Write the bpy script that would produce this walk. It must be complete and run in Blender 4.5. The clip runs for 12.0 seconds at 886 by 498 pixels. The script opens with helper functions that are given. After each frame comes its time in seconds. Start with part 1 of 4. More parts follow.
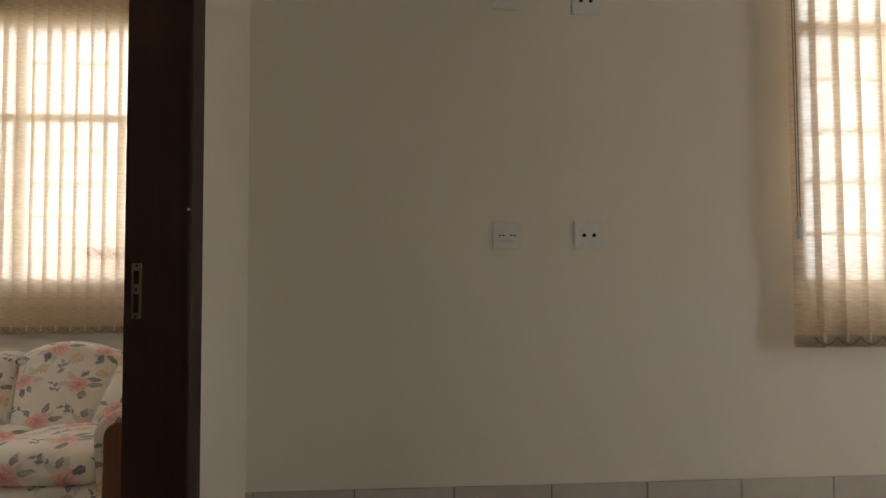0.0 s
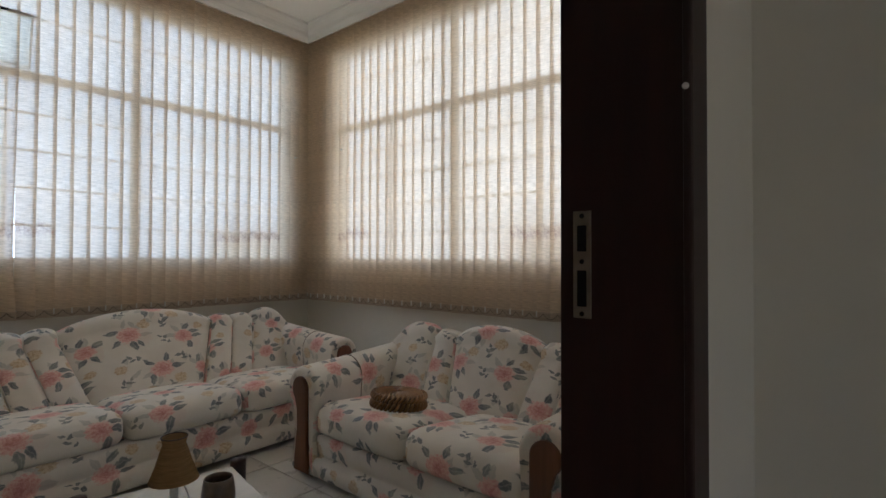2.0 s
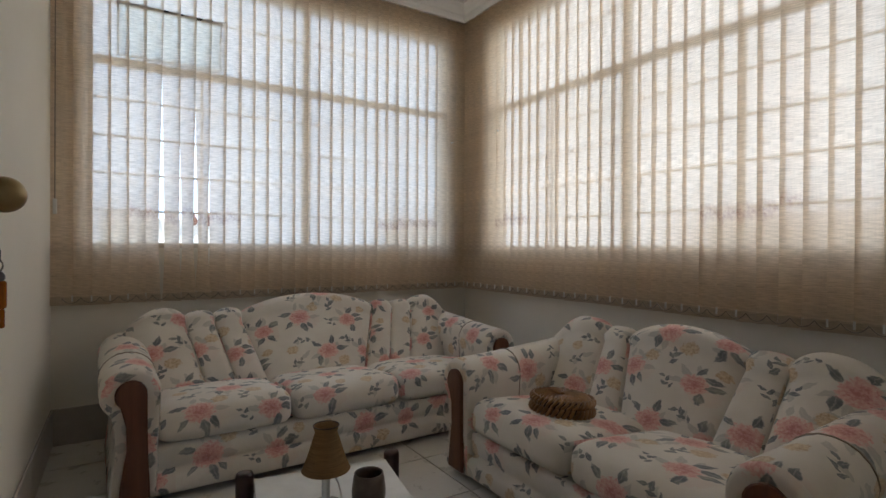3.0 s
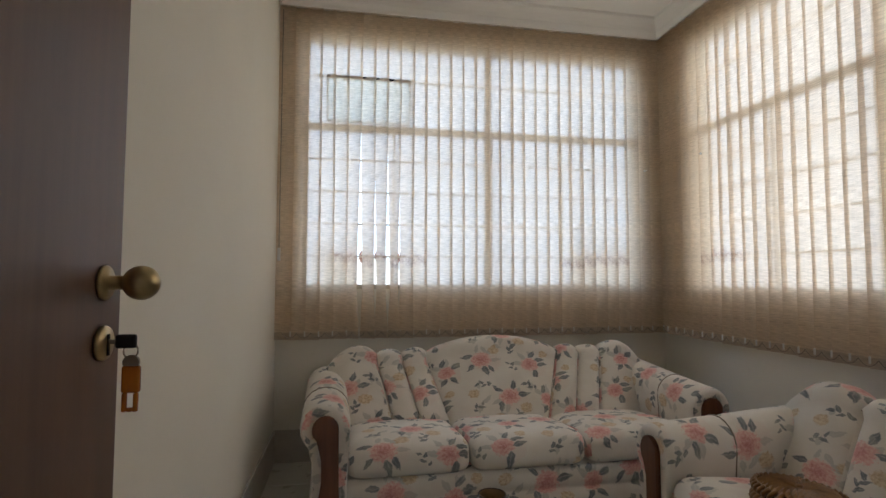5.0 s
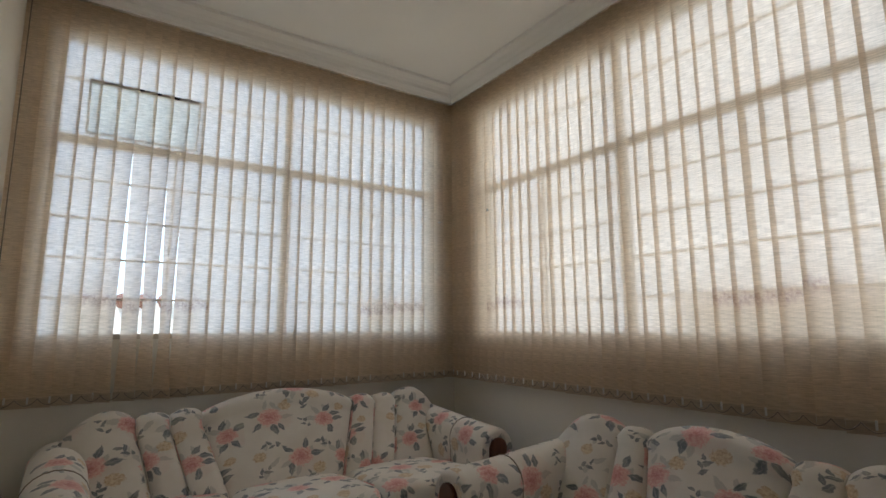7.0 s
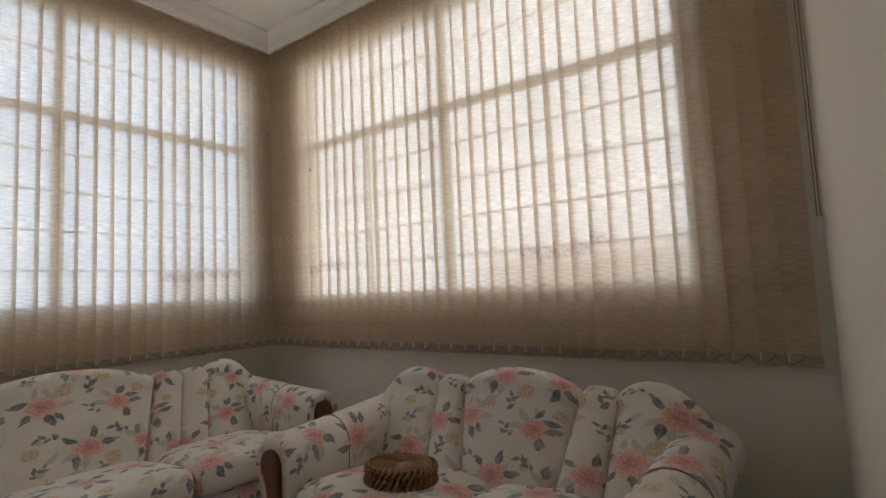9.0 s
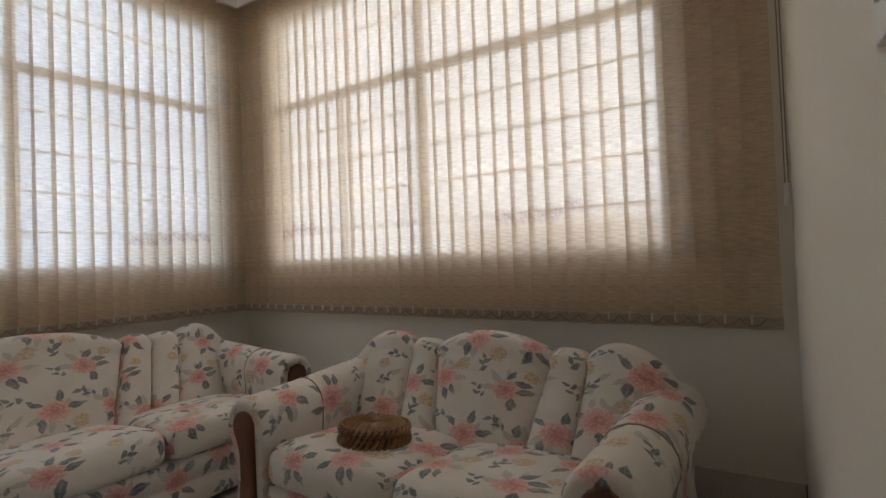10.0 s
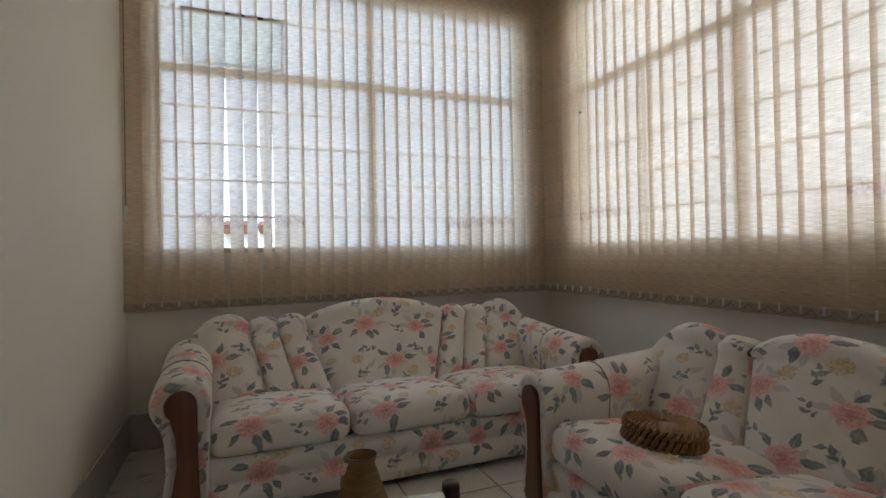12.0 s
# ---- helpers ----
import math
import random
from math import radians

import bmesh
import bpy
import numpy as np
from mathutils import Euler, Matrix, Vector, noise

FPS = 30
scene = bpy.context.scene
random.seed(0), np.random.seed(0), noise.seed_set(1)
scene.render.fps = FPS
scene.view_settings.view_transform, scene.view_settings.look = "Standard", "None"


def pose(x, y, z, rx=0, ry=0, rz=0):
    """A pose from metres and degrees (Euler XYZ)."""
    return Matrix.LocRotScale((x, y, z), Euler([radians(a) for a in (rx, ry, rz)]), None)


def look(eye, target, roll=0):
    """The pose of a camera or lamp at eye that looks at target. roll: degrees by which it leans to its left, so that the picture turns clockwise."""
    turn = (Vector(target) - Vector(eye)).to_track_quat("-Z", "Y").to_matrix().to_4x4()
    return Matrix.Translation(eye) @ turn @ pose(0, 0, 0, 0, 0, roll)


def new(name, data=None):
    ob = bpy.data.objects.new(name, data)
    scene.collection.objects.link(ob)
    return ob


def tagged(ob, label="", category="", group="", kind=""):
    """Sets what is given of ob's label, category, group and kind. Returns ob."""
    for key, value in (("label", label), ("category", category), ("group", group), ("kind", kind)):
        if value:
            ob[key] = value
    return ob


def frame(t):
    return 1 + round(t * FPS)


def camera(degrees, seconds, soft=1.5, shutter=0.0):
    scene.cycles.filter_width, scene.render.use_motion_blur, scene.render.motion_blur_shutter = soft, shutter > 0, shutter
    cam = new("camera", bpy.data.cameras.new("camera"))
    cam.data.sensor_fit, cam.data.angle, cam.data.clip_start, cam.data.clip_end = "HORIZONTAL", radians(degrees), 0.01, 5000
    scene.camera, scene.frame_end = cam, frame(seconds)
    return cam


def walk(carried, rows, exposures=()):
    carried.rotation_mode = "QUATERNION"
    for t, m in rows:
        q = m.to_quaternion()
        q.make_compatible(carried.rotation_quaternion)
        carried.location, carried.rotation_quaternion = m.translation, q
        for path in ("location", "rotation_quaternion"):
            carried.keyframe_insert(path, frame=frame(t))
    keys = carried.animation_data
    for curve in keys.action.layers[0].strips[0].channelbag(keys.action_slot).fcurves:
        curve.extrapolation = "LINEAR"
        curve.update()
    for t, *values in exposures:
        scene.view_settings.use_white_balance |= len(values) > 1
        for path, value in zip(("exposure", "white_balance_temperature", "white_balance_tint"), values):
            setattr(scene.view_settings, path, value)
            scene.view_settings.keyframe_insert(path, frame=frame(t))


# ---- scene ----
cam = camera(82.35, 12.0)
# seconds, x, y, z, yaw, pitch, roll
ROWS = [
    (0, -0.041, 0.112, 1.163, -2.99, 2.00, 0.26),
    (0.5, -0.122, 0.352, 1.144, 8.46, 2.11, 0.10),
    (1, -0.240, 0.561, 1.128, 19.45, 1.74, -0.12),
    (1.5, -0.379, 0.725, 1.117, 29.92, 1.41, -0.15),
    (2, -0.485, 0.846, 1.112, 39.95, 0.90, -0.14),
    (2.5, -0.579, 0.935, 1.094, 49.16, 0.30, -0.32),
    (3, -0.681, 1.011, 1.085, 57.62, -0.18, -0.30),
    (3.5, -0.734, 1.078, 1.101, 66.50, -0.61, -0.32),
    (5.5, -0.786, 1.139, 1.150, 80.20, 3.86, -0.10),
    (6, -0.829, 1.131, 1.148, 73.44, 5.84, -0.04),
    (6.5, -0.876, 1.119, 1.138, 64.21, 7.56, 0.13),
    (7, -0.885, 1.117, 1.141, 55.95, 8.55, 0.29),
    (7.5, -0.907, 1.119, 1.136, 48.89, 8.93, 0.69),
    (9.5, -0.922, 1.141, 1.075, 34.29, 3.10, 2.37),
    (10, -0.928, 1.147, 1.065, 33.52, 1.17, 2.26),
    (10.5, -0.963, 1.151, 1.069, 34.50, 0.12, 2.20),
    (11, -0.984, 1.192, 1.069, 39.71, -0.15, 2.08),
    (11.5, -0.959, 1.251, 1.056, 51.08, -0.00, 1.72),
    (12, -0.899, 1.259, 1.050, 67.95, 0.44, 1.12),
]
EXPOSURES = [
    (0.0, 1.43, 6450, 12), (0.5, 1.51, 6150, 11), (1.0, 1.38, 5600, 9), (1.5, 1.0, 5450, 8), (2.0, 0.77, 5500, 9),
    (2.5, 0.78, 5550, 9), (3.5, 0.8, 5600, 10), (5.5, 0.9, 5700, 9), (6.5, 0.72, 5600, 8), (7.5, 0.62, 5650, 9),
    (9.5, 0.82, 5750, 11), (10.5, 0.82, 5700, 11), (12.0, 0.74, 5600, 9),
]
walk(cam, [(t, pose(x, y, z, 90 + pitch, roll, yaw)) for t, x, y, z, yaw, pitch, roll in ROWS], EXPOSURES)

# ---- world and light ----
SKY_WEST, SKY_NORTH = 1.85, 1.88          # brightness of the hazy distance outside
world = bpy.data.worlds.new("sky")
scene.world = world
world.use_nodes = True
wn = world.node_tree.nodes
sky = wn.new("ShaderNodeTexSky")
sky.sky_type = "NISHITA"
sky.sun_disc = False
sky.sun_elevation, sky.sun_rotation = radians(52), radians(122)
sky.air_density, sky.dust_density = 1.0, 3.0
world.node_tree.links.new(sky.outputs[0], wn["Background"].inputs[0])
wn["Background"].inputs[1].default_value = 0.15

sun = new("sun", bpy.data.lights.new("sun", "SUN"))
sun.data.energy, sun.data.angle, sun.data.color = 2.4, radians(0.6), (1.0, 0.95, 0.86)
sun.matrix_world = look((8, -5, 12), (0, 0, 0))


def window_light(name, at_point, target, w, h, power, colour):
    ob = new(name, bpy.data.lights.new(name, "AREA"))
    ob.data.shape, ob.data.size, ob.data.size_y = "RECTANGLE", w, h
    ob.data.energy, ob.data.color = power, colour
    ob.matrix_world = look(at_point, target)
    return ob


window_light("skylight_hall", (2.35, 2.45, 2.0), (2.35, 1.9, 1.9), 1.4, 1.6, 0.9, (1.0, 0.89, 0.80))
# added fill lamp at an invented, unseen opening in the hall's east wall
window_light("added_fill_east", (3.30, 0.35, 1.55), (2.9, 0.35, 1.55), 0.85, 0.85, 1.1, (1.0, 0.95, 0.93))


# ---- materials ----
def mat(name):
    m = bpy.data.materials.new(name)
    m.use_nodes = True
    nt = m.node_tree
    return m, nt, nt.nodes["Principled BSDF"], nt.nodes["Material Output"]


def node(nt, kind, **sets):
    n = nt.nodes.new("ShaderNode" + kind)
    for k, v in sets.items():
        if k in n.inputs:
            n.inputs[k].default_value = v
    return n


def link(nt, a, b):
    nt.links.new(a, b)


def math_node(nt, op, a, b=None, c=None):
    n = nt.nodes.new("ShaderNodeMath")
    n.operation = op
    for i, v in enumerate((a, b, c)):
        if v is None:
            continue
        if isinstance(v, (int, float)):
            n.inputs[i].default_value = v
        else:
            nt.links.new(v, n.inputs[i])
    return n.outputs[0]


def ramp(nt, fac, stops):
    n = nt.nodes.new("ShaderNodeValToRGB")
    el = n.color_ramp.elements
    while len(el) < len(stops):
        el.new(0.5)
    for e, (p, c) in zip(el, stops):
        e.position, e.color = p, (*c, 1)
    nt.links.new(fac, n.inputs[0])
    return n.outputs[0]


def mix(nt, fac, a, b):
    n = nt.nodes.new("ShaderNodeMix")
    n.data_type = "RGBA"
    for sock, v in ((n.inputs[0], fac), (n.inputs[6], a), (n.inputs[7], b)):
        if isinstance(v, (int, float)):
            sock.default_value = v
        elif isinstance(v, tuple):
            sock.default_value = (*v, 1)
        else:
            nt.links.new(v, sock)
    return n.outputs[2]


def bump(nt, bsdf, height, strength, distance=0.01):
    n = node(nt, "Bump", Strength=strength, Distance=distance)
    nt.links.new(height, n.inputs["Height"])
    nt.links.new(n.outputs[0], bsdf.inputs["Normal"])


def coords(nt, which="Object"):
    return nt.nodes.new("ShaderNodeTexCoord").outputs[which]


def noise_tex(nt, vec, scale, detail=4.0, rough=0.55):
    n = node(nt, "TexNoise", Scale=scale, Detail=detail, Roughness=rough)
    nt.links.new(vec, n.inputs["Vector"])
    return n.outputs[0]


def stretched(nt, vec, sx, sy, sz):
    n = nt.nodes.new("ShaderNodeMapping")
    n.inputs["Scale"].default_value = (sx, sy, sz)
    nt.links.new(vec, n.inputs["Vector"])
    return n.outputs[0]


def plaster(name, a, b, rough=0.75):
    m, nt, p, _ = mat(name)
    v = coords(nt)
    big = noise_tex(nt, v, 1.3, 5)
    link(nt, ramp(nt, big, [(0.3, a), (0.7, b)]), p.inputs["Base Color"])
    p.inputs["Roughness"].default_value = rough
    fine = noise_tex(nt, v, 90, 3)
    mid = noise_tex(nt, v, 9, 3)
    bump(nt, p, math_node(nt, "ADD", math_node(nt, "MULTIPLY", fine, 0.3), mid), 0.12, 0.006)
    return m


def wood(name, dark, light, rough=0.45, axis=2, grain=26):
    m, nt, p, _ = mat(name)
    s = [grain, grain, grain]
    s[axis] = grain * 0.07
    v = stretched(nt, coords(nt), *s)
    g = noise_tex(nt, v, 1.0, 6, 0.62)
    big = noise_tex(nt, stretched(nt, coords(nt), 2.2, 2.2, 0.7), 1.0, 3)
    c = ramp(nt, math_node(nt, "ADD", math_node(nt, "MULTIPLY", g, 0.65), math_node(nt, "MULTIPLY", big, 0.35)), [(0.32, dark), (0.68, light)])
    link(nt, c, p.inputs["Base Color"])
    link(nt, math_node(nt, "ADD", math_node(nt, "MULTIPLY", g, 0.18), rough - 0.09), p.inputs["Roughness"])
    bump(nt, p, g, 0.12, 0.002)
    return m


def plain(name, colour, rough=0.5, metal=0.0, spread=0.12, scale=30):
    m, nt, p, _ = mat(name)
    n = noise_tex(nt, coords(nt), scale, 4)
    lo, hi = tuple(c * (1 - spread) for c in colour), tuple(min(1, c * (1 + spread)) for c in colour)
    link(nt, ramp(nt, n, [(0.3, lo), (0.7, hi)]), p.inputs["Base Color"])
    p.inputs["Metallic"].default_value = metal
    link(nt, math_node(nt, "ADD", math_node(nt, "MULTIPLY", n, 0.16), rough - 0.08), p.inputs["Roughness"])
    return m


def tile(name, a, b, rough=0.28):
    m, nt, p, _ = mat(name)
    rnd = nt.nodes.new("ShaderNodeObjectInfo").outputs["Random"]
    n = noise_tex(nt, coords(nt), 7, 6, 0.6)
    f = math_node(nt, "ADD", math_node(nt, "MULTIPLY", n, 0.8), math_node(nt, "MULTIPLY", rnd, 0.2))
    link(nt, ramp(nt, f, [(0.3, a), (0.7, b)]), p.inputs["Base Color"])
    link(nt, math_node(nt, "ADD", math_node(nt, "MULTIPLY", n, 0.06), rough - 0.03), p.inputs["Roughness"])
    bump(nt, p, noise_tex(nt, coords(nt), 20, 3), 0.05, 0.003)
    return m


def glass(name, tint=(0.95, 0.98, 0.97)):
    m, nt, p, out = mat(name)
    tr = node(nt, "BsdfTransparent", Color=(*tint, 1))
    gl = node(nt, "BsdfGlossy", Roughness=0.03)
    mx = nt.nodes.new("ShaderNodeMixShader")
    mx.inputs[0].default_value = 0.05
    link(nt, tr.outputs[0], mx.inputs[1])
    link(nt, gl.outputs[0], mx.inputs[2])
    link(nt, mx.outputs[0], out.inputs["Surface"])
    return m


def blind_fabric(name, tone, see, trans, roof_band=None):
    """Woven translucent cloth: part diffuse, part translucent, a little open between threads."""
    m, nt, p, out = mat(name)
    v = coords(nt)
    weft = noise_tex(nt, stretched(nt, v, 18, 18, 210), 1.0, 3, 0.7)
    warp = noise_tex(nt, stretched(nt, v, 260, 260, 10), 1.0, 2, 0.6)
    stain = noise_tex(nt, v, 5.0, 5)
    thread = math_node(nt, "ADD", math_node(nt, "MULTIPLY", weft, 0.85), math_node(nt, "MULTIPLY", warp, 0.15))
    dark, lite = tuple(c * 0.62 for c in tone), tuple(min(1, c * 1.06) for c in tone)
    col = ramp(nt, math_node(nt, "ADD", math_node(nt, "MULTIPLY", thread, 0.7), math_node(nt, "MULTIPLY", stain, 0.3)), [(0.35, dark), (0.65, lite)])
    if roof_band:
        # red-brown band painted at one height, standing in for roof tiles seen through the cloth
        xyz = nt.nodes.new("ShaderNodeSeparateXYZ")
        link(nt, v, xyz.inputs[0])
        info = nt.nodes.new("ShaderNodeObjectInfo")
        wav = noise_tex(nt, stretched(nt, v, 16, 16, 5), 1.0, 3)
        up = math_node(nt, "ADD", xyz.outputs[2], math_node(nt, "ADD", math_node(nt, "MULTIPLY", wav, 0.14), math_node(nt, "MULTIPLY", info.outputs["Random"], 0.05)))
        band = math_node(nt, "ABSOLUTE", math_node(nt, "SUBTRACT", up, roof_band + 0.095))
        mark = ramp(nt, math_node(nt, "MULTIPLY", band, 10.0), [(0.0, (1.0,) * 3), (0.22, (0.45,) * 3), (0.40, (0.0,) * 3)])
        spots = ramp(nt, noise_tex(nt, v, 55.0, 4, 0.7), [(0.38, (0.15,) * 3), (0.6, (1.0,) * 3)])
        col = mix(nt, math_node(nt, "MULTIPLY", math_node(nt, "MULTIPLY", mark, spots), 0.75), col, (0.38, 0.20, 0.13))
    df = node(nt, "BsdfDiffuse", Roughness=0.6)
    tl = node(nt, "BsdfTranslucent")
    tr = node(nt, "BsdfTransparent")
    link(nt, col, df.inputs[0])
    link(nt, col, tl.inputs[0])
    m1 = nt.nodes.new("ShaderNodeMixShader")
    m1.inputs[0].default_value = trans
    link(nt, df.outputs[0], m1.inputs[1])
    link(nt, tl.outputs[0], m1.inputs[2])
    # light that slips between the threads: part straight, part scattered forward
    fw = node(nt, "BsdfRefraction", Roughness=0.55, IOR=1.16)
    gap = nt.nodes.new("ShaderNodeMixShader")
    gap.inputs[0].default_value = 0.8
    link(nt, tr.outputs[0], gap.inputs[1])
    link(nt, fw.outputs[0], gap.inputs[2])
    m2 = nt.nodes.new("ShaderNodeMixShader")
    link(nt, math_node(nt, "MULTIPLY", ramp(nt, weft, [(0.35, (0.30,) * 3), (0.62, (1.0,) * 3)]), see), m2.inputs[0])
    link(nt, m1.outputs[0], m2.inputs[1])
    link(nt, gap.outputs[0], m2.inputs[2])
    link(nt, m2.outputs[0], out.inputs["Surface"])
    return m


def leaf_group():
    """Node group: the mask of one pointed leaf that fills x from -1 to 1, with a pale midrib."""
    g = bpy.data.node_groups.new("printed_leaf", "ShaderNodeTree")
    g.interface.new_socket("Vector", in_out="INPUT", socket_type="NodeSocketVector")
    g.interface.new_socket("Mask", in_out="OUTPUT", socket_type="NodeSocketFloat")
    gi, go = g.nodes.new("NodeGroupInput"), g.nodes.new("NodeGroupOutput")
    xyz = g.nodes.new("ShaderNodeSeparateXYZ")
    g.links.new(gi.outputs[0], xyz.inputs[0])
    x, y = xyz.outputs[0], xyz.outputs[1]
    across = math_node(g, "ABSOLUTE", y)
    full = math_node(g, "MAXIMUM", math_node(g, "SUBTRACT", 1.0, math_node(g, "MULTIPLY", x, x)), 0.0)
    belly = math_node(g, "MULTIPLY", full, math_node(g, "SUBTRACT", 0.42, math_node(g, "MULTIPLY", x, 0.22)))
    edge = math_node(g, "MULTIPLY", math_node(g, "SUBTRACT", belly, across), 9.0)
    rib = math_node(g, "ADD", 0.66, math_node(g, "MULTIPLY", across, 5.0))
    inside = math_node(g, "MINIMUM", math_node(g, "MAXIMUM", edge, 0.0), 1.0)
    g.links.new(math_node(g, "MULTIPLY", inside, math_node(g, "MINIMUM", rib, 1.0)), go.inputs[0])
    return g


def floral(name, ground_a, ground_b, seed=11):
    """Cream upholstery printed with pink roses, ochre buds and grey-blue leaves in a half-drop repeat (UV in metres)."""
    m, nt, p, _ = mat(name)
    wide, high = 0.60, 0.52
    uv = coords(nt, "UV")
    info = nt.nodes.new("ShaderNodeObjectInfo")
    rnd = info.outputs["Random"]
    flat = nt.nodes.new("ShaderNodeSeparateXYZ")
    link(nt, uv, flat.inputs[0])
    u = math_node(nt, "ADD", flat.outputs[0], math_node(nt, "MULTIPLY", rnd, 13.0))
    v = math_node(nt, "ADD", flat.outputs[1], math_node(nt, "MULTIPLY", math_node(nt, "FRACT", math_node(nt, "MULTIPLY", rnd, 7.31)), 9.0))
    column = math_node(nt, "FLOOR", math_node(nt, "DIVIDE", u, wide))
    drop = math_node(nt, "ADD", v, math_node(nt, "MULTIPLY", column, high * 0.43))
    whole = nt.nodes.new("ShaderNodeCombineXYZ")
    link(nt, u, whole.inputs[0])
    link(nt, v, whole.inputs[1])
    base = whole.outputs[0]
    cell = nt.nodes.new("ShaderNodeCombineXYZ")
    link(nt, math_node(nt, "FLOORED_MODULO", u, wide), cell.inputs[0])
    link(nt, math_node(nt, "FLOORED_MODULO", drop, high), cell.inputs[1])
    wob = node(nt, "TexNoise", Scale=26.0, Detail=3.0, Roughness=0.62)
    link(nt, base, wob.inputs["Vector"])
    centred = nt.nodes.new("ShaderNodeVectorMath")
    centred.operation = "SUBTRACT"
    link(nt, wob.outputs["Color"], centred.inputs[0])
    centred.inputs[1].default_value = (0.5, 0.5, 0.5)
    warp = nt.nodes.new("ShaderNodeVectorMath")
    warp.operation = "MULTIPLY_ADD"
    link(nt, centred.outputs[0], warp.inputs[0])
    warp.inputs[1].default_value = (0.034, 0.034, 0)
    link(nt, cell.outputs[0], warp.inputs[2])
    vec = warp.outputs[0]
    one_leaf = leaf_group()

    def stamp(x, y, turn, size, aspect=1.0):
        mp = nt.nodes.new("ShaderNodeMapping")
        mp.vector_type = "TEXTURE"
        mp.inputs["Location"].default_value = (x, y, 0)
        mp.inputs["Rotation"].default_value = (0, 0, turn)
        mp.inputs["Scale"].default_value = (size, size * aspect, 1)
        link(nt, vec, mp.inputs["Vector"])
        return mp.outputs[0]

    def leaves(spots):
        total = None
        for x, y, turn, size in spots:
            g = nt.nodes.new("ShaderNodeGroup")
            g.node_tree = one_leaf
            link(nt, stamp(x, y, turn, size), g.inputs[0])
            total = g.outputs[0] if total is None else math_node(nt, "MAXIMUM", total, g.outputs[0])
        return total

    petal = noise_tex(nt, stretched(nt, base, 75, 75, 1), 1.0, 3, 0.7)

    def blooms(spots):
        """Ragged round flowers; returns their mask and the distance from their middles."""
        near = None
        for x, y, r in spots:
            ln = nt.nodes.new("ShaderNodeVectorMath")
            ln.operation = "LENGTH"
            link(nt, stamp(x, y, 0.4, r, 0.92), ln.inputs[0])
            near = ln.outputs["Value"] if near is None else math_node(nt, "MINIMUM", near, ln.outputs["Value"])
        ragged = math_node(nt, "ADD", near, math_node(nt, "MULTIPLY", math_node(nt, "SUBTRACT", petal, 0.5), 0.9))
        mask = ramp(nt, ragged, [(0.80, (1.0,) * 3), (0.98, (0.0,) * 3)])
        return mask, near

    dice = random.Random(seed)
    roses = [(0.13, 0.14, 0.070), (0.43, 0.10, 0.062), (0.28, 0.37, 0.070), (0.52, 0.36, 0.056)]
    buds = [(0.215, 0.215, 0.040), (0.375, 0.285, 0.042), (0.07, 0.40, 0.036), (0.53, 0.19, 0.030)]
    dark, small, pale = [], [], []
    for x, y, r in roses:
        a = dice.uniform(0, 6.28)
        for k in range(4):
            b = a + k * dice.uniform(0.8, 1.3)
            d = r + 0.024
            dark.append((x + d * math.cos(b), y + d * math.sin(b), b + dice.uniform(-0.5, 0.5), dice.uniform(0.036, 0.048)))
        for k in range(2):
            b = a + 3.4 + k * 0.9
            pale.append((x + (r + 0.02) * math.cos(b), y + (r + 0.02) * math.sin(b), b, 0.042))
    for x, y, a in ((0.31, 0.20, 1.3), (0.06, 0.29, 0.5), (0.44, 0.43, 2.5), (0.33, 0.05, 2.0), (0.16, 0.46, 2.9)):
        for k in range(4):
            side = 1 if k % 2 else -1
            cx, cy = x + 0.022 * k * math.cos(a), y + 0.022 * k * math.sin(a)
            small.append((cx + 0.013 * math.cos(a + side * 1.2), cy + 0.013 * math.sin(a + side * 1.2), a + side * 0.75, dice.uniform(0.019, 0.028)))
    for k in range(12):
        pale.append((dice.uniform(0.05, 0.55), dice.uniform(0.05, 0.47), dice.uniform(0, 6.28), dice.uniform(0.028, 0.04)))

    weave = noise_tex(nt, stretched(nt, base, 700, 700, 1), 1.0, 2)
    blot = noise_tex(nt, stretched(nt, base, 5, 5, 1), 1.0, 4)
    tint = noise_tex(nt, stretched(nt, base, 14, 14, 1), 1.0, 2)
    col = ramp(nt, blot, [(0.35, ground_a), (0.65, ground_b)])
    col = mix(nt, math_node(nt, "MULTIPLY", leaves(pale), 0.55), col, (0.42, 0.41, 0.37))
    mask, near = blooms([(x + 0.04, y - 0.03, r * 1.25) for x, y, r in roses])
    col = mix(nt, math_node(nt, "MULTIPLY", mask, 0.16), col, (0.70, 0.45, 0.38))
    mask, near = blooms(buds)
    col = mix(nt, math_node(nt, "MULTIPLY", mask, 0.85), col, ramp(nt, petal, [(0.35, (0.50, 0.33, 0.17)), (0.6, (0.78, 0.64, 0.44))]))
    mask, near = blooms(roses)
    rays = math_node(nt, "ADD", math_node(nt, "MULTIPLY", petal, 0.75), math_node(nt, "MULTIPLY", near, 0.25))
    col = mix(nt, math_node(nt, "MULTIPLY", mask, 0.92), col, ramp(nt, rays, [(0.36, (0.58, 0.21, 0.19)), (0.50, (0.75, 0.39, 0.35)), (0.66, (0.84, 0.62, 0.55))]))
    leaf = ramp(nt, tint, [(0.35, (0.115, 0.132, 0.152)), (0.5, (0.175, 0.193, 0.203)), (0.68, (0.33, 0.33, 0.28))])
    worn = ramp(nt, petal, [(0.25, (0.72,) * 3), (0.5, (1.0,) * 3)])
    for group in (dark, small):
        col = mix(nt, math_node(nt, "MULTIPLY", math_node(nt, "MULTIPLY", leaves(group), worn), 0.93), col, leaf)
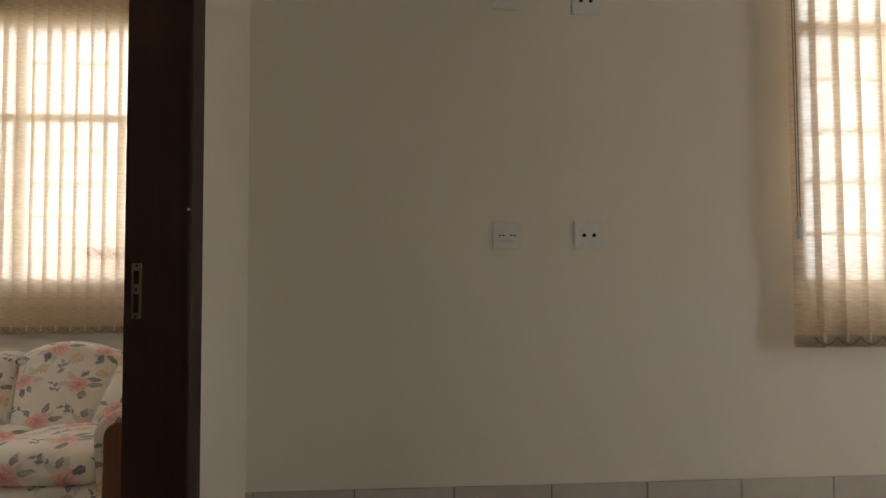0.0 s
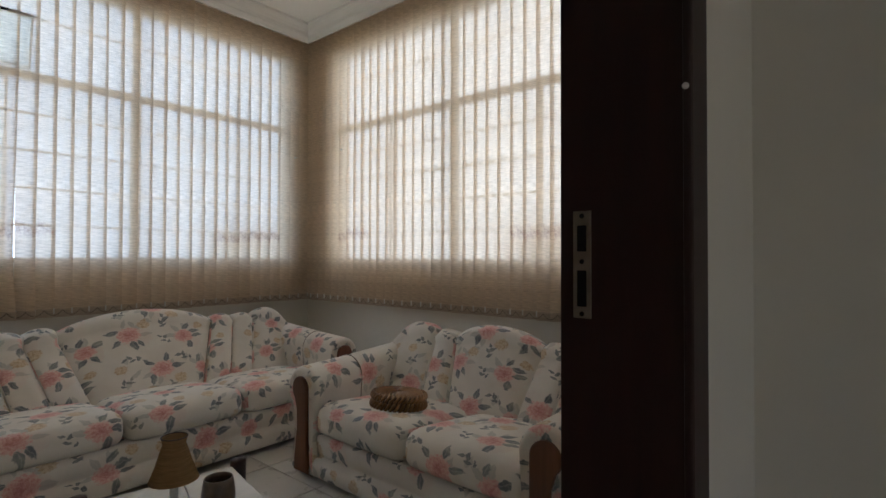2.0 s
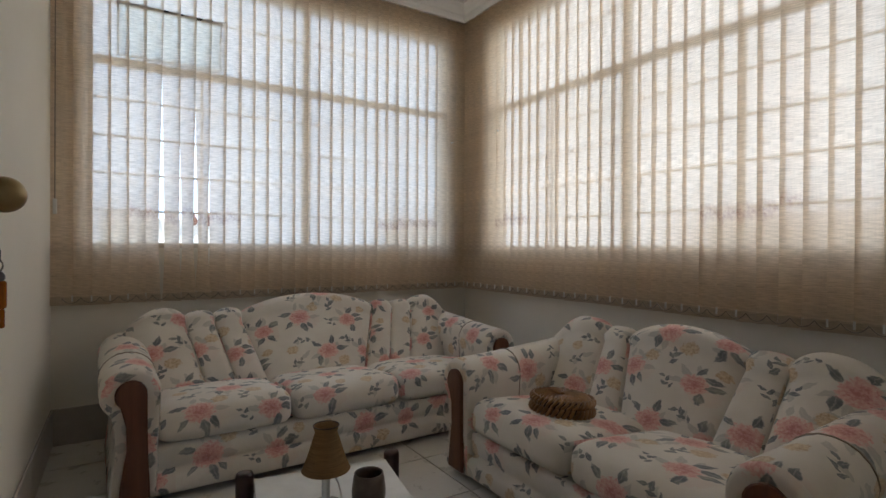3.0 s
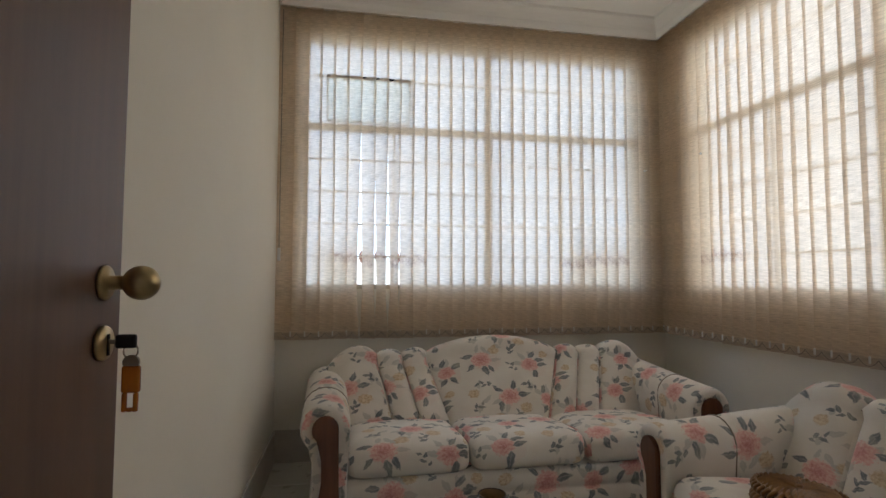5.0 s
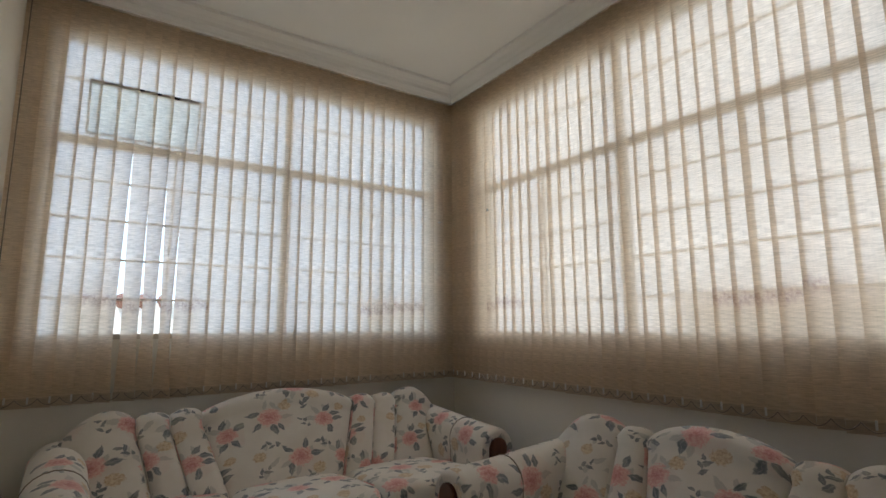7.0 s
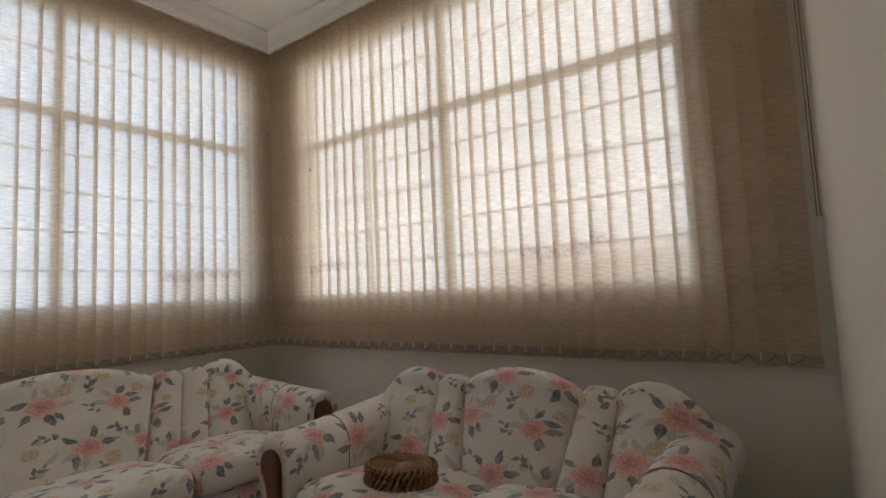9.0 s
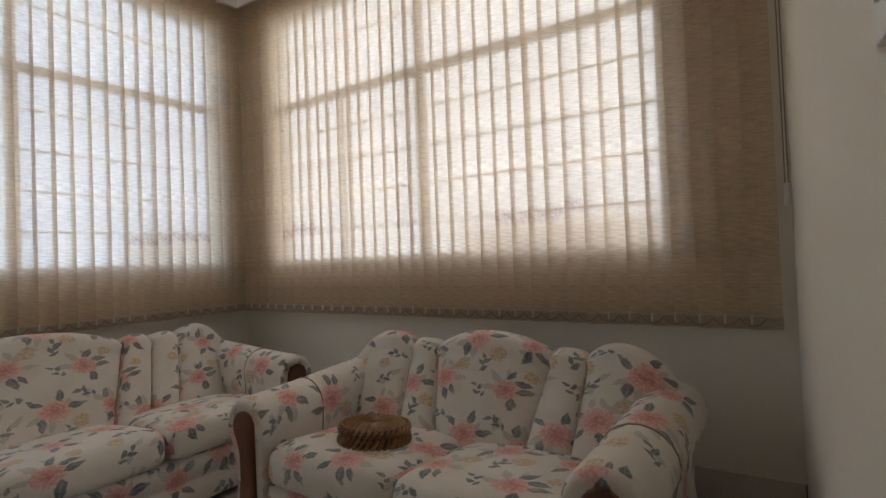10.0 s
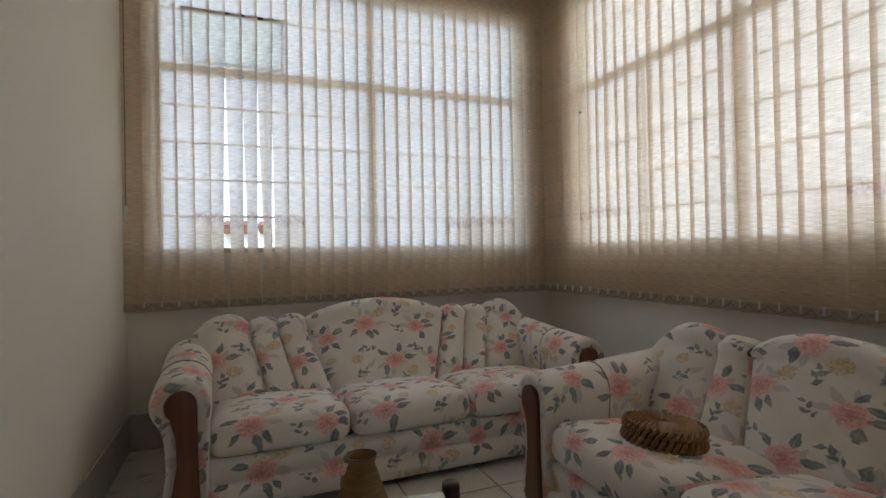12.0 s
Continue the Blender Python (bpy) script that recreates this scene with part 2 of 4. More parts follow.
    link(nt, col, p.inputs["Base Color"])
    p.inputs["Roughness"].default_value = 0.9
    p.inputs["Sheen Weight"].default_value = 0.15
    bump(nt, p, math_node(nt, "ADD", weave, math_node(nt, "MULTIPLY", blot, 3.0)), 0.25, 0.002)
    return m


WALL = plaster("wall_paint", (0.81, 0.77, 0.675), (0.85, 0.81, 0.715))
CEILING = plaster("ceiling_paint", (0.82, 0.80, 0.76), (0.86, 0.84, 0.80))
OUTSIDE = plaster("outer_render", (0.55, 0.50, 0.42), (0.66, 0.60, 0.50), 0.9)
FLOOR_TILE = tile("floor_tile", (0.70, 0.665, 0.60), (0.77, 0.735, 0.67))
SKIRT_TILE = tile("skirting_tile", (0.50, 0.46, 0.41), (0.60, 0.56, 0.50), 0.4)
GROUT = plain("grout", (0.22, 0.19, 0.16), 0.9)
JAMB = wood("door_frame_wood", (0.022, 0.009, 0.007), (0.050, 0.018, 0.013), 0.5)
DOOR = wood("door_leaf_wood", (0.085, 0.047, 0.032), (0.17, 0.10, 0.070), 0.42)
INLAY = wood("sofa_inlay_wood", (0.075, 0.027, 0.015), (0.20, 0.080, 0.038), 0.36)
TABLE_WOOD = wood("table_wood", (0.022, 0.010, 0.008), (0.06, 0.026, 0.018), 0.4)
BRASS = plain("aged_brass", (0.42, 0.33, 0.18), 0.33, 1.0, 0.25, 25)
STEEL = plain("dull_steel", (0.34, 0.30, 0.25), 0.42, 1.0)
BLACK = plain("black_plastic", (0.015, 0.014, 0.014), 0.4)
# near-black that paints the shade inside holes; plate screws use it too
HOLE_BLACK = plain("hole_black", (0.008, 0.007, 0.006), 0.9)
WHITE = plain("white_plastic", (0.78, 0.77, 0.74), 0.35, 0.0, 0.04)
METAL_FRAME = plain("painted_steel", (0.60, 0.53, 0.43), 0.5, 0.0, 0.15)
GLASS = glass("window_glass")
BLIND = blind_fabric("blind_cloth", (0.90, 0.735, 0.54), 0.19, 0.56)
# same cloth with the red of outside roofs showing through painted in
BLIND_ROOF_BAND = blind_fabric("roof_band_blind_cloth", (0.90, 0.735, 0.54), 0.19, 0.56, 0.50)
HEM = blind_fabric("blind_hem_cloth", (0.72, 0.60, 0.47), 0.0, 0.25)
CHAIN = plain("bead_chain", (0.26, 0.22, 0.17), 0.45)
FLORAL = floral("floral_cloth", (0.735, 0.68, 0.60), (0.815, 0.765, 0.69))
# darker cloth for the tubes that draw seam crease shade, and the back frame
BROWN_GREY = plain("brown_grey_cloth", (0.30, 0.25, 0.20), 0.95)
MARBLE = tile("marble_top", (0.62, 0.62, 0.58), (0.82, 0.81, 0.77), 0.2)
SHADE = blind_fabric("lamp_shade_cloth", (0.50, 0.33, 0.16), 0.0, 0.45)
CERAMIC = plain("brown_ceramic", (0.12, 0.085, 0.06), 0.35, 0.0, 0.3)
RATTAN = plain("ochre_satin", (0.29, 0.155, 0.058), 0.36, 0.0, 0.3, 45)
RATTAN_DARK = plain("dark_satin", (0.055, 0.026, 0.012), 0.5, 0.0, 0.3, 45)
GROUND = plaster("ground", (0.30, 0.27, 0.23), (0.40, 0.37, 0.32), 0.9)
WHITEWASH = plaster("whitewash", (0.76, 0.74, 0.70), (0.82, 0.80, 0.76), 0.9)
ROOF = plain("clay_roof", (0.22, 0.11, 0.075), 0.85, 0.0, 0.3, 8)


def amber():
    m, nt, p, _ = mat("amber_plastic")
    p.inputs["Base Color"].default_value = (0.62, 0.20, 0.02, 1)
    p.inputs["Transmission Weight"].default_value = 0.5
    p.inputs["Roughness"].default_value = 0.25
    return m


AMBER = amber()


def hazy_sky(name, colour, strength):
    m, nt, p, out = mat(name)
    e = node(nt, "Emission", Color=(*colour, 1), Strength=strength)
    link(nt, e.outputs[0], out.inputs["Surface"])
    return m


HAZE_WEST = hazy_sky("haze_west", (0.75, 0.835, 1.0), SKY_WEST)
HAZE_NORTH = hazy_sky("haze_north", (0.98, 0.925, 0.915), SKY_NORTH)


# ---- mesh helpers ----
def obj(name, bm, material, parent=None, smooth=False, label="", kind="", category=""):
    me = bpy.data.meshes.new(name)
    bmesh.ops.recalc_face_normals(bm, faces=bm.faces)
    if smooth:
        for f in bm.faces:
            f.smooth = True
    bm.to_mesh(me)
    bm.free()
    me.materials.append(material)
    ob = new(name, me)
    if parent is not None:
        ob.parent = parent
    return tagged(ob, label, category, "", kind)


def part(name, bm, material, parent, label="", smooth=False):
    return obj(name, bm, material, parent, smooth, label)


def share(name, mesh, parent, at_pose):
    ob = new(name, mesh)
    ob.parent = parent
    ob.matrix_basis = at_pose
    return ob


def empty(name, at_pose, label, category, group="", kind=""):
    ob = new(name)
    ob.empty_display_size = 0.1
    ob.matrix_basis = at_pose
    return tagged(ob, label, category, group, kind)


def add_box(bm, x0, y0, z0, x1, y1, z1, bevel=0.0):
    r = bmesh.ops.create_cube(bm, size=1.0)
    for v in r["verts"]:
        v.co = Vector(((x0 + x1) / 2 + v.co.x * (x1 - x0), (y0 + y1) / 2 + v.co.y * (y1 - y0), (z0 + z1) / 2 + v.co.z * (z1 - z0)))
    if bevel:
        edges = list({e for v in r["verts"] for e in v.link_edges})
        bmesh.ops.bevel(bm, geom=edges, offset=bevel, segments=2, affect="EDGES", profile=0.5)


def box(x0, y0, z0, x1, y1, z1, bevel=0.0):
    bm = bmesh.new()
    add_box(bm, x0, y0, z0, x1, y1, z1, bevel)
    return bm


def lathe(bm, prof, seg=24, m=None):
    """Turn (radius, height) points about z."""
    rings = []
    for r, z in prof:
        rings.append([bm.verts.new((r * math.cos(a), r * math.sin(a), z)) for a in [2 * math.pi * i / seg for i in range(seg)]])
    for a, b in zip(rings, rings[1:]):
        for i in range(seg):
            bm.faces.new((a[i], a[(i + 1) % seg], b[(i + 1) % seg], b[i]))
    for ring, flip in ((rings[0], True), (rings[-1], False)):
        bm.faces.new(ring[::-1] if flip else ring)
    if m is not None:
        bmesh.ops.transform(bm, matrix=m, verts=[v for r in rings for v in r])


def tube(bm, pts, radius, seg=6, closed=False):
    pts = [Vector(p) for p in pts]
    n = len(pts)
    rings = []
    for i, p in enumerate(pts):
        d = (pts[(i + 1) % n] - pts[i - 1]) if closed else (pts[min(i + 1, n - 1)] - pts[max(i - 1, 0)])
        q = d.to_track_quat("Z", "Y")
        rings.append([bm.verts.new(p + q @ Vector((radius * math.cos(a), radius * math.sin(a), 0))) for a in [2 * math.pi * k / seg for k in range(seg)]])
    pairs = list(zip(rings, rings[1:])) + ([(rings[-1], rings[0])] if closed else [])
    for a, b in pairs:
        for k in range(seg):
            bm.faces.new((a[k], a[(k + 1) % seg], b[(k + 1) % seg], b[k]))
    if not closed:
        bm.faces.new(rings[0][::-1])
        bm.faces.new(rings[-1])


def sheet(bm, rows, close_u=False):
    """Quads over a grid of points; returns the vertex rows."""
    vs = [[bm.verts.new(p) for p in row] for row in rows]
    for a, b in zip(vs, vs[1:]):
        n = len(a)
        for i in range(n if close_u else n - 1):
            bm.faces.new((a[i], a[(i + 1) % n], b[(i + 1) % n], b[i]))
    return vs


def cloth_uv(bm, shift=0.0):
    """UV in metres that run on over a roll from top to front."""
    uv = bm.loops.layers.uv.verify()
    bm.normal_update()
    for f in bm.faces:
        side = abs(f.normal.x) > 0.8
        for lp in f.loops:
            c = lp.vert.co
            lp[uv].uv = (c.y + shift, c.z) if side else (c.x + shift, c.y + c.z)


def soft_box(sx, sy, sz, r, bulge_top=0.0, seg=12, bulge_front=0.0):
    """A padded block with round edges, centred at its middle."""
    bm = bmesh.new()
    bmesh.ops.create_cube(bm, size=2.0)
    bmesh.ops.subdivide_edges(bm, edges=bm.edges[:], cuts=seg, use_grid_fill=True)
    h = Vector((sx / 2, sy / 2, sz / 2))
    for v in bm.verts:
        # crowd the grid towards the edges
        p = Vector([math.copysign(abs(c) ** 0.7, c) * h[i] for i, c in enumerate(v.co)])
        core = Vector([max(-h[i] + r, min(h[i] - r, p[i])) for i in range(3)])
        d = p - core
        if d.length > 1e-6:
            p = core + d.normalized() * r
        fx, fy, fz = 1 - (p.x / h.x) ** 2, 1 - (p.y / h.y) ** 2, 1 - (p.z / h.z) ** 2
        if p.z > 0:
            p.z += bulge_top * max(fx, 0) ** 0.6 * max(fy, 0) ** 0.6
        if p.y < 0:
            p.y -= bulge_front * max(fx, 0) ** 0.6 * max(fz, 0) ** 0.5
        v.co = p
    return bm


# ---- shell ----
WX, NY, SY, CZ = -4.11, 3.40, 0.69, 2.95          # living room: west, north, south faces and ceiling
EXS, EXN, HX = -0.818, -0.878, -0.657              # dividing wall: living face at the door and at the north end, hall face
HY, HE, HS = 2.00, 3.2, -1.9                      # hall: north, east and south faces
WW = (0.845, 3.205, 1.075, 2.73)                     # west window: y0, y1, z0, z1
NW = (-3.745, -1.295, 1.07, 2.73)                   # north window: x0, x1, z0, z1
HW = (1.455, 3.0, 1.08, 2.70)                      # hall window
DY0, DY1, DZ = 0.797, 1.507, 2.10                  # clear door opening


def wall_with_hole(name, axis, face, back, a0, a1, hole, top=3.05, label="painted plaster wall"):
    """A wall along x (axis 'x') or y between face and back, from a0 to a1, with a hole h0, h1, z0, z1."""
    bm = bmesh.new()
    h0, h1, z0, z1 = hole
    lo, hi = min(face, back), max(face, back)
    for s0, s1, q0, q1 in ((a0, h0, -0.12, top), (h1, a1, -0.12, top), (h0, h1, -0.12, z0), (h0, h1, z1, top)):
        if q1 - q0 < 1e-4:
            continue
        if axis == "x":
            add_box(bm, s0, lo, q0, s1, hi, q1)
        else:
            add_box(bm, lo, s0, q0, hi, s1, q1)
    bmesh.ops.remove_doubles(bm, verts=bm.verts, dist=1e-5)
    return obj(name, bm, WALL, None, False, label, "structure", "wall")


wall_with_hole("wall_west", "y", WX, WX - 0.16, SY - 0.15, NY + 0.16, WW, label="cream plaster wall with a wide window")
wall_with_hole("wall_north", "x", NY, NY + 0.16, WX, -0.66, NW, label="cream plaster wall with a wide window")
obj("wall_south", box(WX, SY - 0.15, -0.12, EXS, SY, 3.05), WALL, None, False, "plain cream plaster wall", "structure", "wall")


def divider():
    bm = bmesh.new()
    fy0, fy1 = DY0 - 0.035, DY1 + 0.035

    def prism(y0, y1, z0, z1):
        def fx(y):
            return EXS + (EXN - EXS) * max(0.0, (y - 1.5) / (NY - 1.5))
        pts = [(fx(y0), y0), (HX, y0), (HX, y1), (fx(y1), y1)]
        lo = [bm.verts.new((x, y, z0)) for x, y in pts]
        hi = [bm.verts.new((x, y, z1)) for x, y in pts]
        bm.faces.new(lo[::-1])
        bm.faces.new(hi)
        for i in range(4):
            j = (i + 1) % 4
            bm.faces.new((lo[i], lo[j], hi[j], hi[i]))

    prism(HS, fy0, -0.12, 3.05)
    prism(fy1, NY, -0.12, 3.05)
    prism(fy0, fy1, DZ + 0.035, 3.05)
    return obj("wall_east", bm, WALL, None, False, "cream plaster wall with the doorway", "structure", "wall")


divider()
wall_with_hole("wall_hall_north", "x", HY, HY + 0.16, HX, HE + 0.15, HW, label="cream plaster wall with sockets and a window")
# the opening here is invented and out of view, to let light in
wall_with_hole("wall_hall_east", "y", HE, HE + 0.15, HS - 0.15, HY, (-0.1, 0.8, 1.1, 2.0), label="plain cream plaster wall")
obj("wall_hall_south", box(HX - 0.17, HS - 0.15, -0.12, HE, HS, 3.05), WALL, None, False, "plain cream plaster wall", "structure", "wall")
obj("ceiling", box(WX - 0.16, SY - 0.15, CZ, EXS + 0.05, NY + 0.16, CZ + 0.12), CEILING, None, False, "white plaster ceiling", "structure", "ceiling")
obj("ceiling_hall", box(HX - 0.05, HS - 0.15, CZ, HE + 0.15, HY + 0.16, CZ + 0.12), CEILING, None, False, "white plaster ceiling", "structure", "ceiling")


def cornice():
    prof = [(0.0, 2.882), (0.166, 2.882), (0.168, 2.838), (0.176, 2.831), (0.188, 2.834), (0.193, 2.850), (0.203, 2.866), (0.212, 2.872), (0.220, 2.893), (0.236, 2.914), (0.256, 2.928), (0.266, 2.932), (0.270, CZ), (0.0, CZ)]
    bm = bmesh.new()
    rows = []
    for d, z in prof:
        s = max(0.0, d - 0.16)          # slim along the two plain walls
        rows.append([(WX + d, SY + s, z), (EXS - 0.01 - s, SY + s, z), (EXS - 0.01 - s, NY - d * 0.78, z), (WX + d, NY - d * 0.78, z)])
    sheet(bm, rows, True)
    ob = obj("cornice", bm, CEILING, None, False, "white moulded plaster cornice under the ceiling", "structure", "cornice")
    return ob


cornice()
obj("floor", box(WX, SY, -0.12, EXS + 0.17, NY, -0.006), GROUT, None, False, "cream square ceramic floor tiles", "structure", "floor")
obj("floor_hall", box(HX, HS, -0.12, HE, HY, -0.001), FLOOR_TILE, None, False, "plain ceramic hall floor", "structure", "floor")
obj("ground", box(-120, -120, -0.30, 120, 120, -0.14), GROUND, None, False, "pale yard ground outside", "structure", "ground")


# ---- windows ----
def window(name, axis, mid, span, z0, z1, rail, label, off=0.0):
    """A painted steel window with a transom rail, a middle mullion and thin bars."""
    w = empty(name, Matrix(), label, "window", "", "structure")
    a0, a1 = span

    def bar(nm, p0, p1, q0, q1, depth, material=METAL_FRAME, parent=w):
        if axis == "x":
            b = box(p0, mid - depth / 2, q0, p1, mid + depth / 2, q1, 0.003)
        else:
            b = box(mid - depth / 2, p0, q0, mid + depth / 2, p1, q1, 0.003)
        return part(nm, b, material, parent)

    fr = part("window_frame", bmesh.new(), METAL_FRAME, w)
    bm = bmesh.new()
    for p0, p1, q0, q1 in ((a0, a0 + 0.028, z0, z1), (a1 - 0.028, a1, z0, z1), (a0 + 0.028, a1 - 0.028, z0, z0 + 0.028), (a0 + 0.028, a1 - 0.028, z1 - 0.028, z1)):
        if axis == "x":
            add_box(bm, p0, mid - 0.03, q0, p1, mid + 0.03, q1)
        else:
            add_box(bm, mid - 0.03, p0, q0, mid + 0.03, p1, q1)
    bm.to_mesh(fr.data)
    bm.free()
    c = (a0 + a1) / 2 + off
    bar("mullion", c - 0.024, c + 0.024, z0 + 0.028, rail - 0.025, 0.055)
    bar("rail", a0 + 0.028, a1 - 0.028, rail - 0.022, rail + 0.022, 0.05)
    bar("mullion", c - 0.02, c + 0.02, rail + 0.025, z1 - 0.028, 0.05)
    for f in (0.25, 0.75):
        q = a0 + (a1 - a0) * f
        bar("glazing_bar", q - 0.006, q + 0.006, z0 + 0.028, rail - 0.025, 0.03)
    n = 5
    for i in range(1, n):
        q = z0 + (rail - z0) * i / n
        bar("glazing_bar", a0 + 0.028, a1 - 0.028, q - 0.0055, q + 0.0055, 0.016)
    q = (rail + z1) / 2 + 0.04
    bar("glazing_bar", a0 + 0.028, a1 - 0.028, q - 0.0055, q + 0.0055, 0.016)
    for p0, p1 in ((a0 + 0.028, c - 0.024), (c + 0.024, a1 - 0.028)):
        for q0, q1 in ((z0 + 0.028, rail - 0.025), (rail + 0.025, z1 - 0.028)):
            g = bar("pane", p0, p1, q0, q1, 0.004, GLASS)
            g.visible_shadow = False
    sill = 0.22
    if axis == "x":
        b = box(a0 - 0.04, mid + 0.035, z0 - 0.03, a1 + 0.04, mid + 0.035 + sill * 0.6, z0, 0.004)
    else:
        b = box(mid - 0.035 - sill * 0.6, a0 - 0.04, z0 - 0.03, mid - 0.035, a1 + 0.04, z0, 0.004)
    part("window_sill", b, OUTSIDE, w)
    return w


win_w = window("window_1", "y", WX - 0.028, WW[:2], WW[2], WW[3], 2.135, "steel window with thin bars behind vertical blinds", 0.055)
win_n = window("window_2", "x", NY + 0.028, NW[:2], NW[2], NW[3], 2.115, "steel window with thin bars behind vertical blinds", -0.02)
window("window_3", "x", HY + 0.06, HW[:2], HW[2], HW[3], 2.115, "steel window behind vertical blinds in the hall")
def open_sash(parent):
    """A small sash over the rail, hinged at its foot and leaning in until its top edge meets the blind."""
    y0, y1, zf, zt = 0.985, 1.53, 2.165, 2.455
    xf, xt = WX + 0.012, WX + 0.066
    lean = math.atan2(xt - xf, zt - zf)
    tall = math.hypot(xt - xf, zt - zf)
    fr = bmesh.new()
    add_box(fr, -0.007, y0, tall - 0.016, 0.007, y1, tall, 0.002)
    add_box(fr, -0.006, y0, 0.0, 0.006, y1, 0.012, 0.002)
    add_box(fr, -0.006, y0, 0.012, 0.006, y0 + 0.010, tall - 0.016)
    add_box(fr, -0.006, y1 - 0.010, 0.012, 0.006, y1, tall - 0.016)
    sash = part("open_sash", fr, TABLE_WOOD, parent, "dark steel sash leaning in")
    sash.matrix_basis = Matrix.Translation((xf, 0, zf)) @ Matrix.Rotation(lean, 4, "Y")
    g = part("sash_pane", box(-0.002, y0 + 0.010, 0.012, 0.002, y1 - 0.010, tall - 0.016), GLASS, sash)
    g.visible_shadow = False


open_sash(win_w)


# ---- vertical blinds ----
def slat_mesh(height, width=0.101, name="slat", twist=0.0, cloth=None):
    bm = bmesh.new()
    n = 6
    rows = []
    for k in range(17):
        z = height * k / 16
        f = 1 - k / 16
        row = []
        for i in range(n + 1):
            u = i / n - 0.5
            x, y = u * width, 0.006 * (1 - 4 * u * u) + 0.0012 * math.sin(k * 0.85 + u * 2)
            a = radians(twist) * min(1.0, max(0.0, (f - 0.25) / 0.6)) ** 0.5 * (1 - 0.55 * max(0.0, (f - 0.87) / 0.13))
            row.append((x * math.cos(a) - y * math.sin(a), x * math.sin(a) + y * math.cos(a), z))
        rows.append(row)
    sheet(bm, rows)
    me = bpy.data.meshes.new(name)
    for f in bm.faces:
        f.smooth = True
    bm.to_mesh(me)
    bm.free()
    me.materials.append(cloth or BLIND)
    return me


def hem_mesh(width=0.101):
    bm = bmesh.new()
    rows = []
    for off, z in ((0.0035, 0.0), (0.005, 0.02), (0.0035, 0.045), (-0.0035, 0.045), (-0.005, 0.02), (-0.0035, 0.0)):
        rows.append([((i / 6 - 0.5) * width, 0.006 * (1 - 4 * (i / 6 - 0.5) ** 2) + off, z) for i in range(7)])
    sheet(bm, rows + rows[:1])
    me = bpy.data.meshes.new("hem")
    bm.to_mesh(me)
    bm.free()
    me.materials.append(HEM)
    return me


def loop_mesh(pitch):
    bm = bmesh.new()
    tube(bm, [((t - 0.5) * pitch, 0, -0.030 * (1 - (2 * t - 1) ** 2)) for t in [i / 8 for i in range(9)]], 0.0021, 5)
    me = bpy.data.meshes.new("chain_loop")
    bm.to_mesh(me)
    bm.free()
    me.materials.append(CHAIN)
    return me


HEM_MESH = hem_mesh()


def clip_mesh():
    bm = box(-0.0035, -0.004, -0.026, 0.0035, 0.003, 0.006, 0.001)
    me = bpy.data.meshes.new("clip")
    bm.to_mesh(me)
    bm.free()
    me.materials.append(WHITE)
    return me


CLIP_MESH = clip_mesh()


def blind(name, origin, along_deg, length, z0, z1, count, label, turns=None, shifts=None, flip=1, tilt=9, wall_gap=0.0, stained=()):
    """Vertical slats hung from a rail; local x runs along the window, local -y faces the room. Slats in stained have
    the see-through roofs' red painted in.
    """
    b = empty(name, pose(origin[0], origin[1], 0, 0, 0, along_deg), label, "vertical blind")
    pitch = length / count
    mesh = slat_mesh(z1 - z0)
    loop = loop_mesh(pitch)
    part("headrail", box(0.0, -0.014, z1 - 0.006, length, 0.022, z1, 0.001), METAL_FRAME, b)
    if wall_gap:
        for x in (0.15, length / 2, length - 0.15):
            part("bracket", box(x - 0.015, -0.01, z1, x + 0.015, wall_gap, z1 + 0.012), METAL_FRAME, b)
    rnd = random.Random(len(name) + int(length * 100))
    for i in range(count):
        x = (i + 0.5) * pitch
        turn = flip * (tilt + rnd.uniform(-3.0, 4.5))
        twist = (turns or {}).get(i, 0.0)
        lean, dx = (shifts or {}).get(i, (rnd.uniform(-0.12, 0.12), 0.0))
        s = share("slat", slat_mesh(z1 - z0, twist=twist, cloth=BLIND_ROOF_BAND if i in stained else None) if twist or i in stained else mesh, b, pose(x + dx, rnd.uniform(-0.002, 0.002), z0 + rnd.uniform(-0.002, 0.002), 0, lean, turn))
        share("hem", HEM_MESH, s, pose(0, 0, 0, 0, 0, twist * 0.45))
        share("clip", CLIP_MESH, s, pose(-flip * 0.048 * math.cos(radians(twist * 0.45)), -0.006, 0.046, 0, 0, 0))
        if i < count - 1:
            share("chain_loop", loop, b, pose(x + pitch * 0.5 + dx, -0.024, z0 + 0.042, 0, 0, 0))
    return b


# west blind: local x runs north, the room is to the east
blind_w = blind("vertical_blind", (-4.03, 0.70), 90, 2.62, 0.764, 2.880, 31, "beige woven vertical blind, closed, one slat out of line",
                turns={4: -18, 5: -44, 6: -36, 7: -48, 8: -54, 9: -26, 23: -28, 24: -28}, shifts={5: (0.26, -0.010), 6: (-0.3, 0.010), 7: (-0.25, 0.008), 8: (-0.2, 0.006)}, flip=-1, stained=(4, 5, 6, 7, 8, 9, 10, 22, 23, 24, 25, 26, 27))
blind_n = blind("vertical_blind", (-4.03, 3.326), 0, 3.10, 0.764, 2.880, 36, "beige woven vertical blind, closed, above the small sofa", turns={26: 24, 27: 26, 28: 24}, flip=1, stained=(5, 6, 7, 8, 23, 24, 25, 26, 27))
blind("vertical_blind", (1.36, 1.915), 0, 1.75, 0.86, 2.835, 20, "beige woven vertical blind in the hall window", flip=-1, wall_gap=0.087)


